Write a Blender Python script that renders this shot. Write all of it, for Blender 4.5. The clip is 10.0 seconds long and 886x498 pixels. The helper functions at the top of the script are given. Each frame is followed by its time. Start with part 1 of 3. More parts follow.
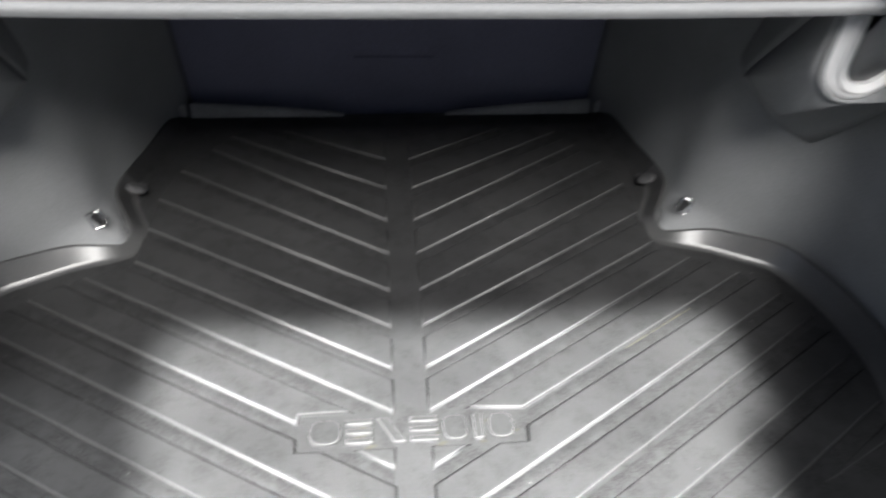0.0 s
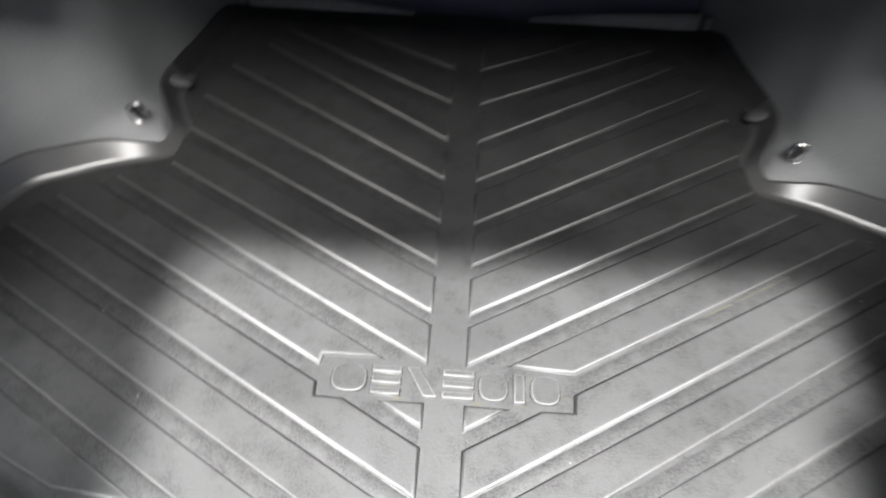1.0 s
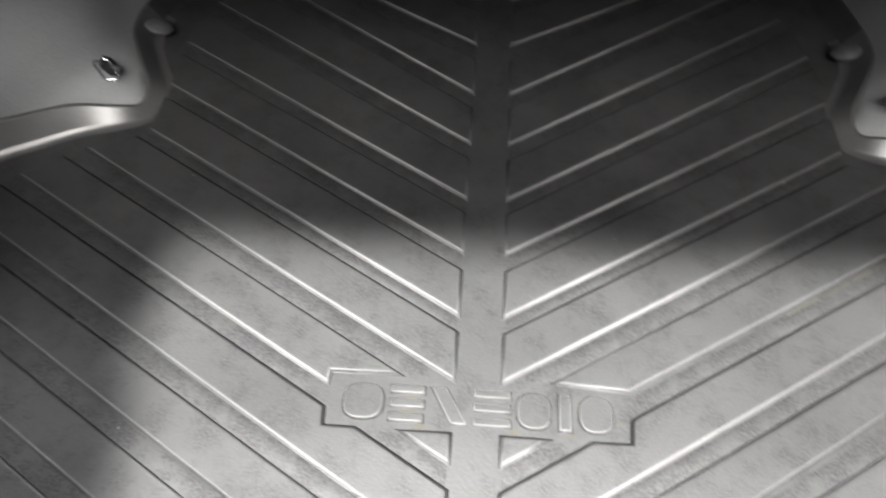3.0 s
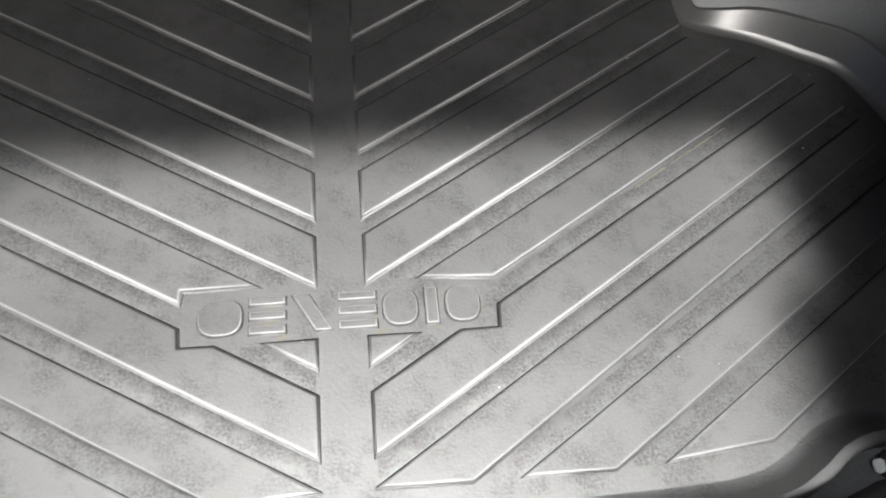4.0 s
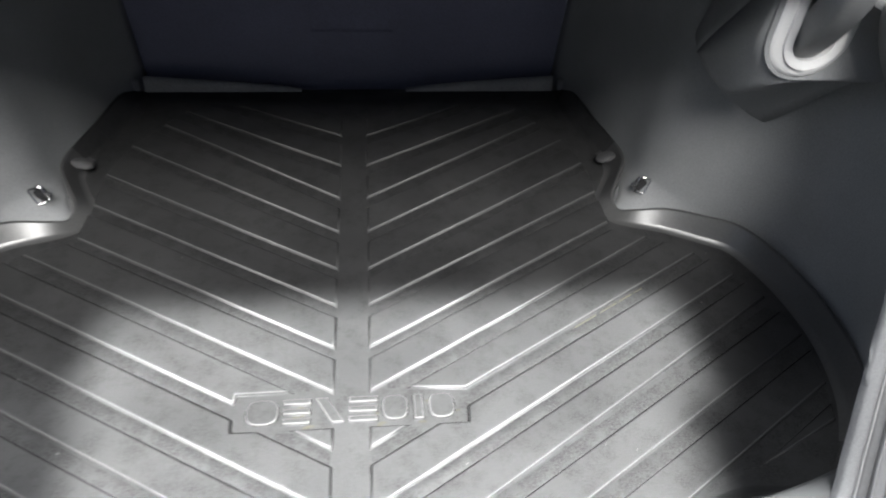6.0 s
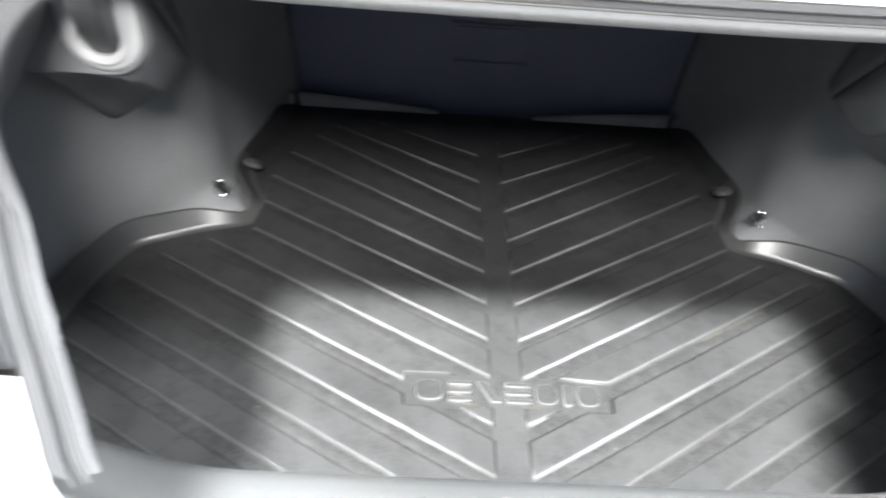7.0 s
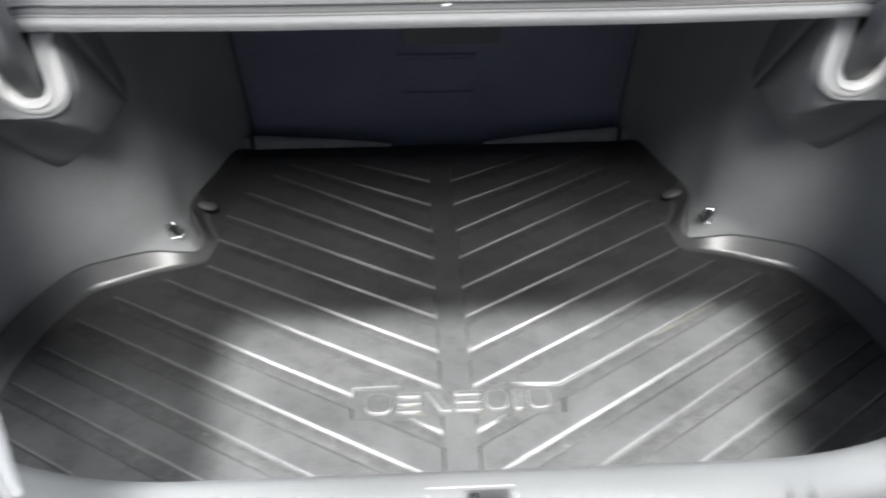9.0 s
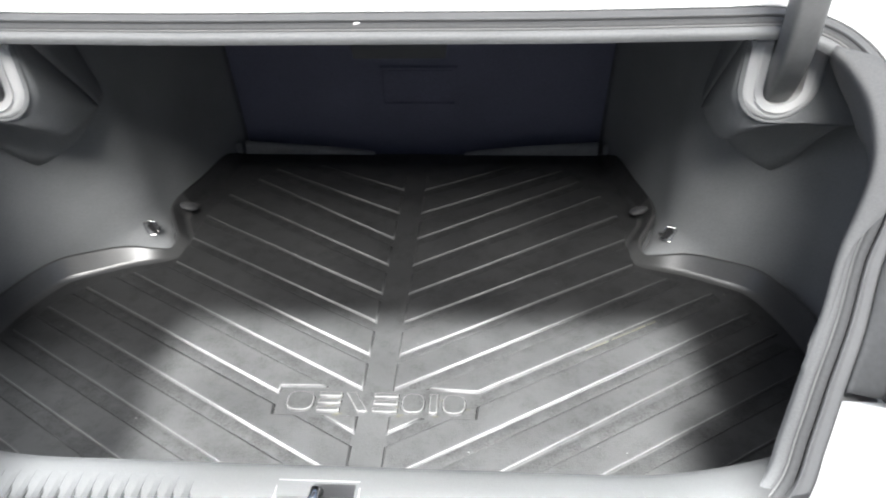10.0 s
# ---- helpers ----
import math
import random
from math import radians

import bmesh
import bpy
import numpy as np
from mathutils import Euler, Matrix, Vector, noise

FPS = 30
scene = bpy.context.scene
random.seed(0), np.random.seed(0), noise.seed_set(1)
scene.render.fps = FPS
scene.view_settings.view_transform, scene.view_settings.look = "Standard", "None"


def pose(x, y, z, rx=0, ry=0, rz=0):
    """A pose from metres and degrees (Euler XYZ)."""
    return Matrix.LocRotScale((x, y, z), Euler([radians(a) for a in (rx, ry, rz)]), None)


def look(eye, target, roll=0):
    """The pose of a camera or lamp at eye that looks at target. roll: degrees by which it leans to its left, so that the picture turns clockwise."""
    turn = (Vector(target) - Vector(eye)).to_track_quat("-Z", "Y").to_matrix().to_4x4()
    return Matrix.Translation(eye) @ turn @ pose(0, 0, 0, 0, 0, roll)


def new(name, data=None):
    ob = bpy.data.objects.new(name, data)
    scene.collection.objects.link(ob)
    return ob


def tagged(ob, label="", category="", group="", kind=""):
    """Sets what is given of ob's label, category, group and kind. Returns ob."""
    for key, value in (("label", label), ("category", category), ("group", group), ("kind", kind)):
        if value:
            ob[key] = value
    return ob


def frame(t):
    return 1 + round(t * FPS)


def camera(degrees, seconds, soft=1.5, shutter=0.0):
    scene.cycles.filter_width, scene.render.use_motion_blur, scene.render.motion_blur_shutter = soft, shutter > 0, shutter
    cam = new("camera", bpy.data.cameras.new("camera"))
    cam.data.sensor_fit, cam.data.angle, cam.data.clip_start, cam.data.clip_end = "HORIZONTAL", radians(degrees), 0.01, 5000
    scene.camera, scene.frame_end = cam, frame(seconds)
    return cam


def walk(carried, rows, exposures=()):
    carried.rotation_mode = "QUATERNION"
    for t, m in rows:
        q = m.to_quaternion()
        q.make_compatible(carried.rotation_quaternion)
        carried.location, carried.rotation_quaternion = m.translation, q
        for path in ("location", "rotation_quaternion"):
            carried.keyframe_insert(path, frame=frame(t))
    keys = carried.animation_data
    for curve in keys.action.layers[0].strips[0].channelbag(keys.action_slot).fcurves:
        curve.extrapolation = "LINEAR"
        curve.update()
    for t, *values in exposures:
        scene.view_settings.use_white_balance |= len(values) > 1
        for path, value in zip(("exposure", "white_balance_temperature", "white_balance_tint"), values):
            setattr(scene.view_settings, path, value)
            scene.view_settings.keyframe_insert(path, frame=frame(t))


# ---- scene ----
cam = camera(64.9, 10.0, soft=2.0, shutter=0.8)
PATH = [
    (0, (-0.025, -0.469, 0.648), (0.142, 1.027, -0.669), 2.6),
    (0.3, (-0.043, -0.451, 0.642), (0.046, 0.712, -0.452), 2.3),
    (0.5, (-0.043, -0.435, 0.634), (0.049, 0.996, -0.76), 2.5),
    (0.8, (-0.019, -0.400, 0.611), (0.004, 0.694, -0.556), 2.5),
    (1, (0.006, -0.372, 0.598), (-0.044, 0.936, -0.915), 2.1),
    (1.2, (0.023, -0.349, 0.588), (-0.126, 0.648, -0.655), -0.6),
    (1.5, (0.02, -0.328, 0.584), (-0.269, 0.878, -0.986), -2.2),
    (1.8, (0.003, -0.308, 0.574), (-0.273, 0.608, -0.708), -3.7),
    (2, (-0.012, -0.29, 0.563), (-0.34, 0.822, -1.067), -4.0),
    (2.2, (-0.024, -0.27, 0.555), (-0.281, 0.89, -1.054), -2.8),
    (3.3, (-0.002, -0.232, 0.546), (0.039, 0.809, -1.161), 3.4),
    (3.5, (-0.003, -0.239, 0.527), (0.199, 0.751, -1.199), 9.9),
    (3.8, (0.008, -0.239, 0.519), (0.221, 0.478, -0.896), 12.2),
    (4, (0.017, -0.242, 0.519), (0.253, 0.659, -1.251), 9.9),
    (4.2, (0.019, -0.251, 0.523), (0.196, 0.486, -0.887), 8.6),
    (4.5, (0.022, -0.273, 0.536), (0.263, 0.683, -1.204), 8.3),
    (4.8, (0.044, -0.317, 0.563), (0.212, 0.611, -0.730), 6.7),
    (5, (0.07, -0.352, 0.578), (0.21, 0.926, -0.953), 2.8),
    (5.2, (0.091, -0.387, 0.591), (0.221, 0.979, -0.865), 1.6),
    (6.3, (-0.023, -0.492, 0.653), (0.2, 0.982, -0.681), 4.8),
    (6.5, (-0.063, -0.516, 0.66), (0.16, 0.978, -0.65), 5.5),
    (6.8, (-0.104, -0.544, 0.664), (0.019, 0.660, -0.383), 5.7),
    (7, (-0.123, -0.556, 0.665), (-0.038, 0.972, -0.622), 5.2),
    (7.2, (-0.140, -0.564, 0.668), (-0.130, 0.657, -0.367), 3.4),
    (7.5, (-0.159, -0.566, 0.665), (-0.202, 0.967, -0.619), 2.4),
    (7.8, (-0.170, -0.563, 0.658), (-0.213, 0.671, -0.359), 1.8),
    (8, (-0.17, -0.562, 0.654), (-0.242, 0.999, -0.595), 1.8),
    (8.3, (-0.154, -0.564, 0.643), (-0.196, 0.700, -0.337), 1.3),
    (8.5, (-0.135, -0.571, 0.638), (-0.156, 1.023, -0.569), 1.1),
    (8.8, (-0.087, -0.587, 0.634), (-0.050, 0.702, -0.313), 0.4),
    (9, (-0.04, -0.598, 0.632), (0.026, 1.027, -0.532), -0.3),
    (9.2, (0.009, -0.605, 0.639), (0.060, 0.700, -0.286), -0.1),
    (9.5, (0.075, -0.616, 0.644), (0.083, 1.02, -0.507), -0.6),
    (9.7, (0.105, -0.620, 0.646), (0.078, 0.692, -0.270), -0.6),
    (10, (0.134, -0.62, 0.648), (0.011, 1.015, -0.497), -1.7),
]
walk(cam, [(t, look(eye, target, roll)) for t, eye, target, roll in PATH], [(0.0, 0.39, 6350, 9), (1.0, 0.24, 6400, 9), (2.0, 0.14, 6450, 10), (3.5, -0.12, 6500, 10), (4.0, -0.1, 6500, 10), (4.5, -0.3, 6500, 10), (5.2, -0.2, 6450, 10), (6.3, 0.5, 6300, 8), (10.0, 0.5, 6300, 8)])

# ---- light: overcast sky, and added lamps for the bright patch on the mat ----
world = bpy.data.worlds.new("overcast_sky")
scene.world = world
world.use_nodes = True
sky = world.node_tree.nodes.new("ShaderNodeTexSky")
sky.sky_type, sky.sun_disc = "NISHITA", False
sky.sun_elevation, sky.sun_rotation = radians(48), radians(176)
sky.air_density, sky.dust_density = 1.0, 5.0
grey = world.node_tree.nodes.new("ShaderNodeHueSaturation")
grey.inputs["Saturation"].default_value = 0.8
world.node_tree.links.new(sky.outputs[0], grey.inputs["Color"])
world.node_tree.links.new(grey.outputs[0], world.node_tree.nodes["Background"].inputs[0])
world.node_tree.nodes["Background"].inputs[1].default_value = 0.15

sun = new("sun", bpy.data.lights.new("sun", "SUN"))
sun.data.energy, sun.data.angle, sun.data.color = 5.0, radians(32), (1.0, 0.985, 0.96)
sun.matrix_world = look((0.06, -0.96, 1.06), (0, 0, 0))

# two added, unsourced beams shape the mat's bright patch, wider at the back
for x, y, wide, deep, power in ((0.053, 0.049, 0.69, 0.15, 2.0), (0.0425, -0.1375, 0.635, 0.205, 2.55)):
    patch_beam = new("patch_fill", bpy.data.lights.new("patch_fill", "AREA"))
    patch_beam.data.shape, patch_beam.data.size, patch_beam.data.size_y = "RECTANGLE", wide, deep
    patch_beam.data.energy, patch_beam.data.spread, patch_beam.data.color = power, radians(4.0), (1.0, 0.99, 0.965)
    patch_beam.matrix_world = look((x, y - 0.277, 1.3), (x, y, 0.0))

# weaker added beams brighten the front corners, aimed aslant from the other side
for s, power in ((-1, 1.0), (1, 0.15)):
    corner_beam = new("corner_fill", bpy.data.lights.new("corner_fill", "AREA"))
    corner_beam.data.shape, corner_beam.data.size, corner_beam.data.size_y = "RECTANGLE", 0.40, 0.34
    corner_beam.data.energy, corner_beam.data.spread = power, radians(9)
    corner_beam.matrix_world = look((s * -0.22, -0.42, 1.25), (s * (0.45 if s < 0 else 0.49), -0.195 if s < 0 else -0.24, 0.0), s * -32)


# ---- materials ----
def material(name, base, rough=0.6, metal=0.0, vary=0.15, grain=120.0, stain=6.0, bump=0.15, tint=None, gloss=0.5, coat=0.0):
    m = bpy.data.materials.new(name)
    m.use_nodes = True
    n, l = m.node_tree.nodes, m.node_tree.links
    b = n["Principled BSDF"]
    pos = n.new("ShaderNodeTexCoord")
    fine, broad = n.new("ShaderNodeTexNoise"), n.new("ShaderNodeTexNoise")
    fine.inputs["Scale"].default_value, fine.inputs["Detail"].default_value = grain, 6.0
    broad.inputs["Scale"].default_value, broad.inputs["Detail"].default_value = stain, 5.0
    for x in (fine, broad):
        l.new(pos.outputs["Object"], x.inputs["Vector"])
    mix = n.new("ShaderNodeMath")
    mix.operation = "ADD"
    l.new(fine.outputs["Fac"], mix.inputs[0])
    l.new(broad.outputs["Fac"], mix.inputs[1])
    ramp = n.new("ShaderNodeMapRange")
    ramp.inputs["From Min"].default_value, ramp.inputs["From Max"].default_value = 0.6, 1.4
    ramp.inputs["To Min"].default_value, ramp.inputs["To Max"].default_value = 0.0, 1.0
    l.new(mix.outputs[0], ramp.inputs["Value"])
    two = n.new("ShaderNodeMix")
    two.data_type = "RGBA"
    l.new(ramp.outputs[0], two.inputs["Factor"])
    other = tint or base
    two.inputs["A"].default_value = (*[c * (1 - vary) for c in base], 1)
    two.inputs["B"].default_value = (*[min(1, c * (1 + vary)) for c in other], 1)
    l.new(two.outputs["Result"], b.inputs["Base Color"])
    rr = n.new("ShaderNodeMapRange")
    rr.inputs["From Min"].default_value, rr.inputs["From Max"].default_value = 0.3, 0.7
    rr.inputs["To Min"].default_value, rr.inputs["To Max"].default_value = max(0.02, rough * 0.88), min(1, rough * 1.12)
    l.new(broad.outputs["Fac"], rr.inputs["Value"])
    l.new(rr.outputs[0], b.inputs["Roughness"])
    b.inputs["Metallic"].default_value = metal
    b.inputs["Specular IOR Level"].default_value = gloss
    b.inputs["Coat Weight"].default_value = coat
    if bump:
        bm = n.new("ShaderNodeBump")
        bm.inputs["Strength"].default_value, bm.inputs["Distance"].default_value = bump, 0.002
        l.new(fine.outputs["Fac"], bm.inputs["Height"])
        l.new(bm.outputs[0], b.inputs["Normal"])
    return m


RUBBER = material("black_rubber", (0.0170, 0.0172, 0.0176), 0.53, vary=0.25, grain=420, stain=9, bump=0.16, tint=(0.021, 0.021, 0.0212), gloss=0.85)
# bright rims of the badge shapes: an edge highlight given as pale colour
BADGE_GLINT = material("glint_badge_edge", (0.14, 0.14, 0.137), 0.55, gloss=0.8, vary=0.25, grain=300, stain=14, bump=0.06)
# highlight of the panel edges facing the sill, put into the colour
RUBBER_GLINT = material("glint_rubber_edge", (0.08, 0.08, 0.08), 0.50, gloss=0.8, vary=0.25, grain=300, stain=14, bump=0.06)


def dusty(m, amount, dust=(0.075, 0.075, 0.072), scale=16.0, lo=0.50):
    """Dirt on a material, in blotches broken up by fine specks."""
    n, l = m.node_tree.nodes, m.node_tree.links
    bsdf = n["Principled BSDF"]
    pos = n.new("ShaderNodeTexCoord")
    blot, speck, mul, mix = n.new("ShaderNodeTexNoise"), n.new("ShaderNodeTexNoise"), n.new("ShaderNodeMath"), n.new("ShaderNodeMix")
    blot.inputs["Scale"].default_value, blot.inputs["Detail"].default_value, blot.inputs["Roughness"].default_value = scale, 9.0, 0.72
    speck.inputs["Scale"].default_value, speck.inputs["Detail"].default_value = 480.0, 2.0
    ra, rb = n.new("ShaderNodeMapRange"), n.new("ShaderNodeMapRange")
    for noise_node, r, lo, hi in ((blot, ra, lo, lo + 0.16), (speck, rb, 0.28, 0.72)):
        l.new(pos.outputs["Object"], noise_node.inputs["Vector"])
        r.inputs["From Min"].default_value, r.inputs["From Max"].default_value = lo, hi
        l.new(noise_node.outputs["Fac"], r.inputs["Value"])
    rb.inputs["To Min"].default_value = 0.0
    mul.operation = "MULTIPLY"
    l.new(ra.outputs[0], mul.inputs[0])
    l.new(rb.outputs[0], mul.inputs[1])
    cover = n.new("ShaderNodeMath")
    cover.operation, cover.inputs[1].default_value = "MULTIPLY", amount
    l.new(mul.outputs[0], cover.inputs[0])
    mix.data_type = "RGBA"
    old = bsdf.inputs["Base Color"].links[0].from_socket
    l.new(cover.outputs[0], mix.inputs["Factor"])
    l.new(old, mix.inputs["A"])
    mix.inputs["B"].default_value = (*dust, 1)
    l.new(mix.outputs["Result"], bsdf.inputs["Base Color"])
    gloss = n.new("ShaderNodeMapRange")
    gloss.inputs["To Min"].default_value, gloss.inputs["To Max"].default_value = bsdf.inputs["Specular IOR Level"].default_value, 0.08
    l.new(cover.outputs[0], gloss.inputs["Value"])
    l.new(gloss.outputs[0], bsdf.inputs["Specular IOR Level"])
    rough_grain = n.new("ShaderNodeMapRange")
    rough_grain.inputs["To Min"].default_value, rough_grain.inputs["To Max"].default_value = 0.13, 0.32
    l.new(ra.outputs[0], rough_grain.inputs["Value"])
    l.new(rough_grain.outputs[0], n["Bump"].inputs["Strength"])


dusty(RUBBER, 0.55, (0.005, 0.005, 0.005), 22.0, 0.47)
RUBBER_CHANNEL = material("dirty_rubber_channel", (0.0170, 0.0172, 0.0176), 0.53, vary=0.3, grain=380, stain=20, bump=0.12, tint=(0.021, 0.021, 0.0212), gloss=0.85)
# same rubber as the mat, coloured paler where its lip catches light
RUBBER_LIP = material("lit_rubber_lip", (0.05, 0.05, 0.05), 0.37, vary=0.3, grain=300, stain=14, bump=0.05, gloss=1.0)
dusty(RUBBER_CHANNEL, 0.6, (0.004, 0.004, 0.004), 40.0, 0.38)
# corner bosses, coloured paler than the mat's sheet
BOSS = material("pale_rubber_boss", (0.07, 0.07, 0.072), 0.75, vary=0.25, grain=300, stain=25, bump=0.1, gloss=0.3)
# far strips and end tabs, much paler than the rest of the mat
FAR_LIP = material("pale_rubber_lip", (0.30, 0.30, 0.303), 0.7, vary=0.25, grain=300, stain=25, bump=0.1, gloss=0.4)
# shade of the creases beside the panels, painted as a near-black tone
CREASE_SHADE = material("shade_in_creases", (0.004, 0.004, 0.004), 0.9, vary=0.3, grain=300, stain=30, bump=0.1, gloss=0.1)
FELT = material("grey_felt", (0.235, 0.24, 0.246), 0.95, vary=0.18, grain=500, stain=7, bump=0.4, gloss=0.2)
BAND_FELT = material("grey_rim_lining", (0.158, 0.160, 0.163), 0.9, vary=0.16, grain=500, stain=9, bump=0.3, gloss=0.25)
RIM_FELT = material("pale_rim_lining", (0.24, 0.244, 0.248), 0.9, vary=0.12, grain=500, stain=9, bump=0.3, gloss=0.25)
FLOOR_FELT = material("dark_floor_felt", (0.10, 0.102, 0.105), 0.95, vary=0.25, grain=400, stain=9, bump=0.4, gloss=0.2)
SEAT_CLOTH = material("navy_seat_backing", (0.168, 0.172, 0.24), 0.95, vary=0.25, grain=400, stain=5, bump=0.4, gloss=0.2)
SHELF_FELT = material("dark_shelf_lining", (0.085, 0.087, 0.10), 0.95, vary=0.25, grain=400, stain=5, bump=0.4, gloss=0.2)
TRIM = material("grey_plastic", (0.055, 0.056, 0.057), 0.55, vary=0.1, grain=600, stain=8, bump=0.08)
U_TRIM = material("light_grey_plastic", (0.68, 0.68, 0.68), 0.5, vary=0.06, grain=500, stain=12, bump=0.05)
FELT_EDGE = material("lining_edge", (0.09, 0.091, 0.093), 0.8, vary=0.2, grain=500, stain=12, bump=0.4)
SEAL = material("weatherstrip_rubber", (0.075, 0.076, 0.078), 0.7, vary=0.2, grain=300, stain=20, bump=0.08)
BEAD = material("pale_bead_plastic", (0.20, 0.20, 0.20), 0.45, vary=0.1, grain=400, stain=20, bump=0.04)
WHITE = material("white_car_paint", (0.80, 0.80, 0.80), 0.45, vary=0.02, grain=900, stain=3, bump=0.0)
FLANGE = material("painted_flange", (0.15, 0.152, 0.155), 0.6, vary=0.08, grain=300, stain=15, bump=0.03)
ARM = material("dark_painted_steel", (0.16, 0.162, 0.164), 0.42, vary=0.12, grain=200, stain=18, bump=0.04)
LAMP_BODY = material("grey_lamp_housing", (0.075, 0.077, 0.080), 0.7, vary=0.2, grain=160, stain=14, bump=0.08, gloss=0.2)
LENS_RED = material("red_lens", (0.55, 0.07, 0.04), 0.12, vary=0.08, grain=200, stain=30, bump=0.0, coat=0.8)
LENS_AMBER = material("amber_lens", (0.72, 0.27, 0.12), 0.12, vary=0.08, grain=200, stain=30, bump=0.0, coat=0.8)
CHROME = material("chrome", (0.75, 0.75, 0.75), 0.15, metal=1.0, vary=0.05, grain=200, stain=40, bump=0.0)
BLACK = material("black_plastic", (0.012, 0.012, 0.013), 0.5, vary=0.2, grain=300, stain=30, bump=0.05)
CONCRETE = material("pale_concrete", (0.17, 0.17, 0.166), 0.9, vary=0.15, grain=40, stain=1.5, bump=0.3)
BLOCKER_WALL = material("grey_blocker_wall", (0.33, 0.34, 0.36), 0.9, vary=0.12, grain=40, stain=1.5, bump=0.3)
WATER = material("water_drop", (0.008, 0.009, 0.010), 0.35, vary=0.1, grain=100, stain=50, bump=0.0, gloss=0.25)
CRUMB = material("pale_crumb", (0.16, 0.16, 0.15), 0.9, vary=0.3, grain=500, stain=80, bump=0.0)
RESIDUE = material("yellowed_residue", (0.05, 0.047, 0.034), 0.7, vary=0.3, grain=500, stain=60, bump=0.2)


# ---- helpers ----
def mesh_of(name, verts, faces, mat, smooth=False):
    me = bpy.data.meshes.new(name)
    me.from_pydata([tuple(v) for v in verts], [], faces)
    me.materials.append(mat)
    if smooth:
        me.polygons.foreach_set("use_smooth", [True] * len(me.polygons))
    me.update()
    return me


def part(name, me, parent=None, label=""):
    ob = new(name, me)
    if parent is not None:
        ob.parent = parent
    return tagged(ob, label)


def thing(name, label, category, group="", kind="", at=(0, 0, 0)):
    ob = new(name)
    ob.location = at
    ob.empty_display_size = 0.05
    return tagged(ob, label, category, group, kind)


def spline(pts, n):
    """n points along a smooth line through pts."""
    p = [Vector(q) for q in pts]
    p = [2 * p[0] - p[1], *p, 2 * p[-1] - p[-2]]
    out, spans = [], len(p) - 3
    for k in range(n):
        u = k / (n - 1) * spans
        i = min(int(u), spans - 1)
        f = u - i
        a, b, c, d = p[i:i + 4]
        out.append(0.5 * (2 * b + (c - a) * f + (2 * a - 5 * b + 4 * c - d) * f * f + (3 * b - a - 3 * c + d) * f ** 3))
    return out


def grid(rows, loop=False):
    """Faces between rows of equally many points; returns points and faces."""
    n = len(rows[0])
    verts = [v for r in rows for v in r]
    faces = []
    for i in range(len(rows) - 1):
        for j in range(n if loop else n - 1):
            k = (j + 1) % n
            faces.append((i * n + j, i * n + k, (i + 1) * n + k, (i + 1) * n + j))
    return verts, faces


def flipped(faces, yes=True):
    return [tuple(reversed(f)) for f in faces] if yes else faces


def tube(pts, r, sides=10, flat=1.0, side=Vector((1, 0, 0))):
    """A closed tube along pts; flat squeezes it across the direction side."""
    pts = [Vector(p) for p in pts]
    rows = []
    for i, p in enumerate(pts):
        t = (pts[min(i + 1, len(pts) - 1)] - pts[max(i - 1, 0)]).normalized()
        a = (side - t * side.dot(t)).normalized()
        b = t.cross(a)
        rr = r[i] if isinstance(r, (list, tuple)) else r
        rows.append([p + a * rr * math.cos(2 * math.pi * k / sides) + b * rr * flat * math.sin(2 * math.pi * k / sides) for k in range(sides)])
    v, f = grid(rows, True)
    n = len(rows)
    f.append(tuple(reversed(range(sides))))
    f.append(tuple((n - 1) * sides + k for k in range(sides)))
    return v, f


def rounded_box(size, r=0.003, seg=2):
    bm = bmesh.new()
    bmesh.ops.create_cube(bm, size=1, matrix=Matrix.Diagonal((*size, 1)))
    bmesh.ops.bevel(bm, geom=bm.edges[:], offset=r, segments=seg, affect="EDGES")
    return bm


def from_bm(name, bm, mat, m=None, smooth=False):
    if m is not None:
        bmesh.ops.transform(bm, matrix=m, verts=bm.verts[:])
    me = bpy.data.meshes.new(name)
    bm.to_mesh(me)
    bm.free()
    me.materials.append(mat)
    if smooth:
        me.polygons.foreach_set("use_smooth", [True] * len(me.polygons))
    return me


def box(name, size, at, mat, parent=None, r=0.003, turn=(0, 0, 0), label=""):
    return part(name, from_bm(name, rounded_box(size, r), mat, pose(*at, *turn)), parent, label)


def inset(poly, d):
    """A closed outline (counter-clockwise) moved inwards by d."""
    n, out = len(poly), []
    for i in range(n):
        a, b, c = Vector(poly[i - 1][:2]), Vector(poly[i][:2]), Vector(poly[(i + 1) % n][:2])
        u, w = (b - a).normalized(), (c - b).normalized()
        n1, n2 = Vector((-u.y, u.x)), Vector((-w.y, w.x))
        h = n1 + n2
        k = max(h.length_squared / 2, 0.06)
        out.append(b + h * (d / k))
    return out


def mirror_verts(verts):
    return [(-v[0], v[1], v[2]) for v in verts]


# ---- the rim of the trunk opening: all of it lies in one sloping plane ----
def rim_z(y):
    return 0.146 + 0.75 * (y + 0.252)


RIM_HALF = [(0.0, 0.100), (0.20, 0.100), (0.37, 0.102), (0.435, 0.102), (0.478, 0.088), (0.502, 0.056), (0.508, 0.02), (0.502, -0.015), (0.484, -0.05),
            (0.463, -0.083), (0.440, -0.13), (0.415, -0.172), (0.393, -0.21), (0.372, -0.243), (0.33, -0.268), (0.25, -0.280), (0.0, -0.288)]
RIM_UP = Vector((0, -0.6, 0.8))
half = spline([(x, y, 0) for x, y in RIM_HALF], 97)
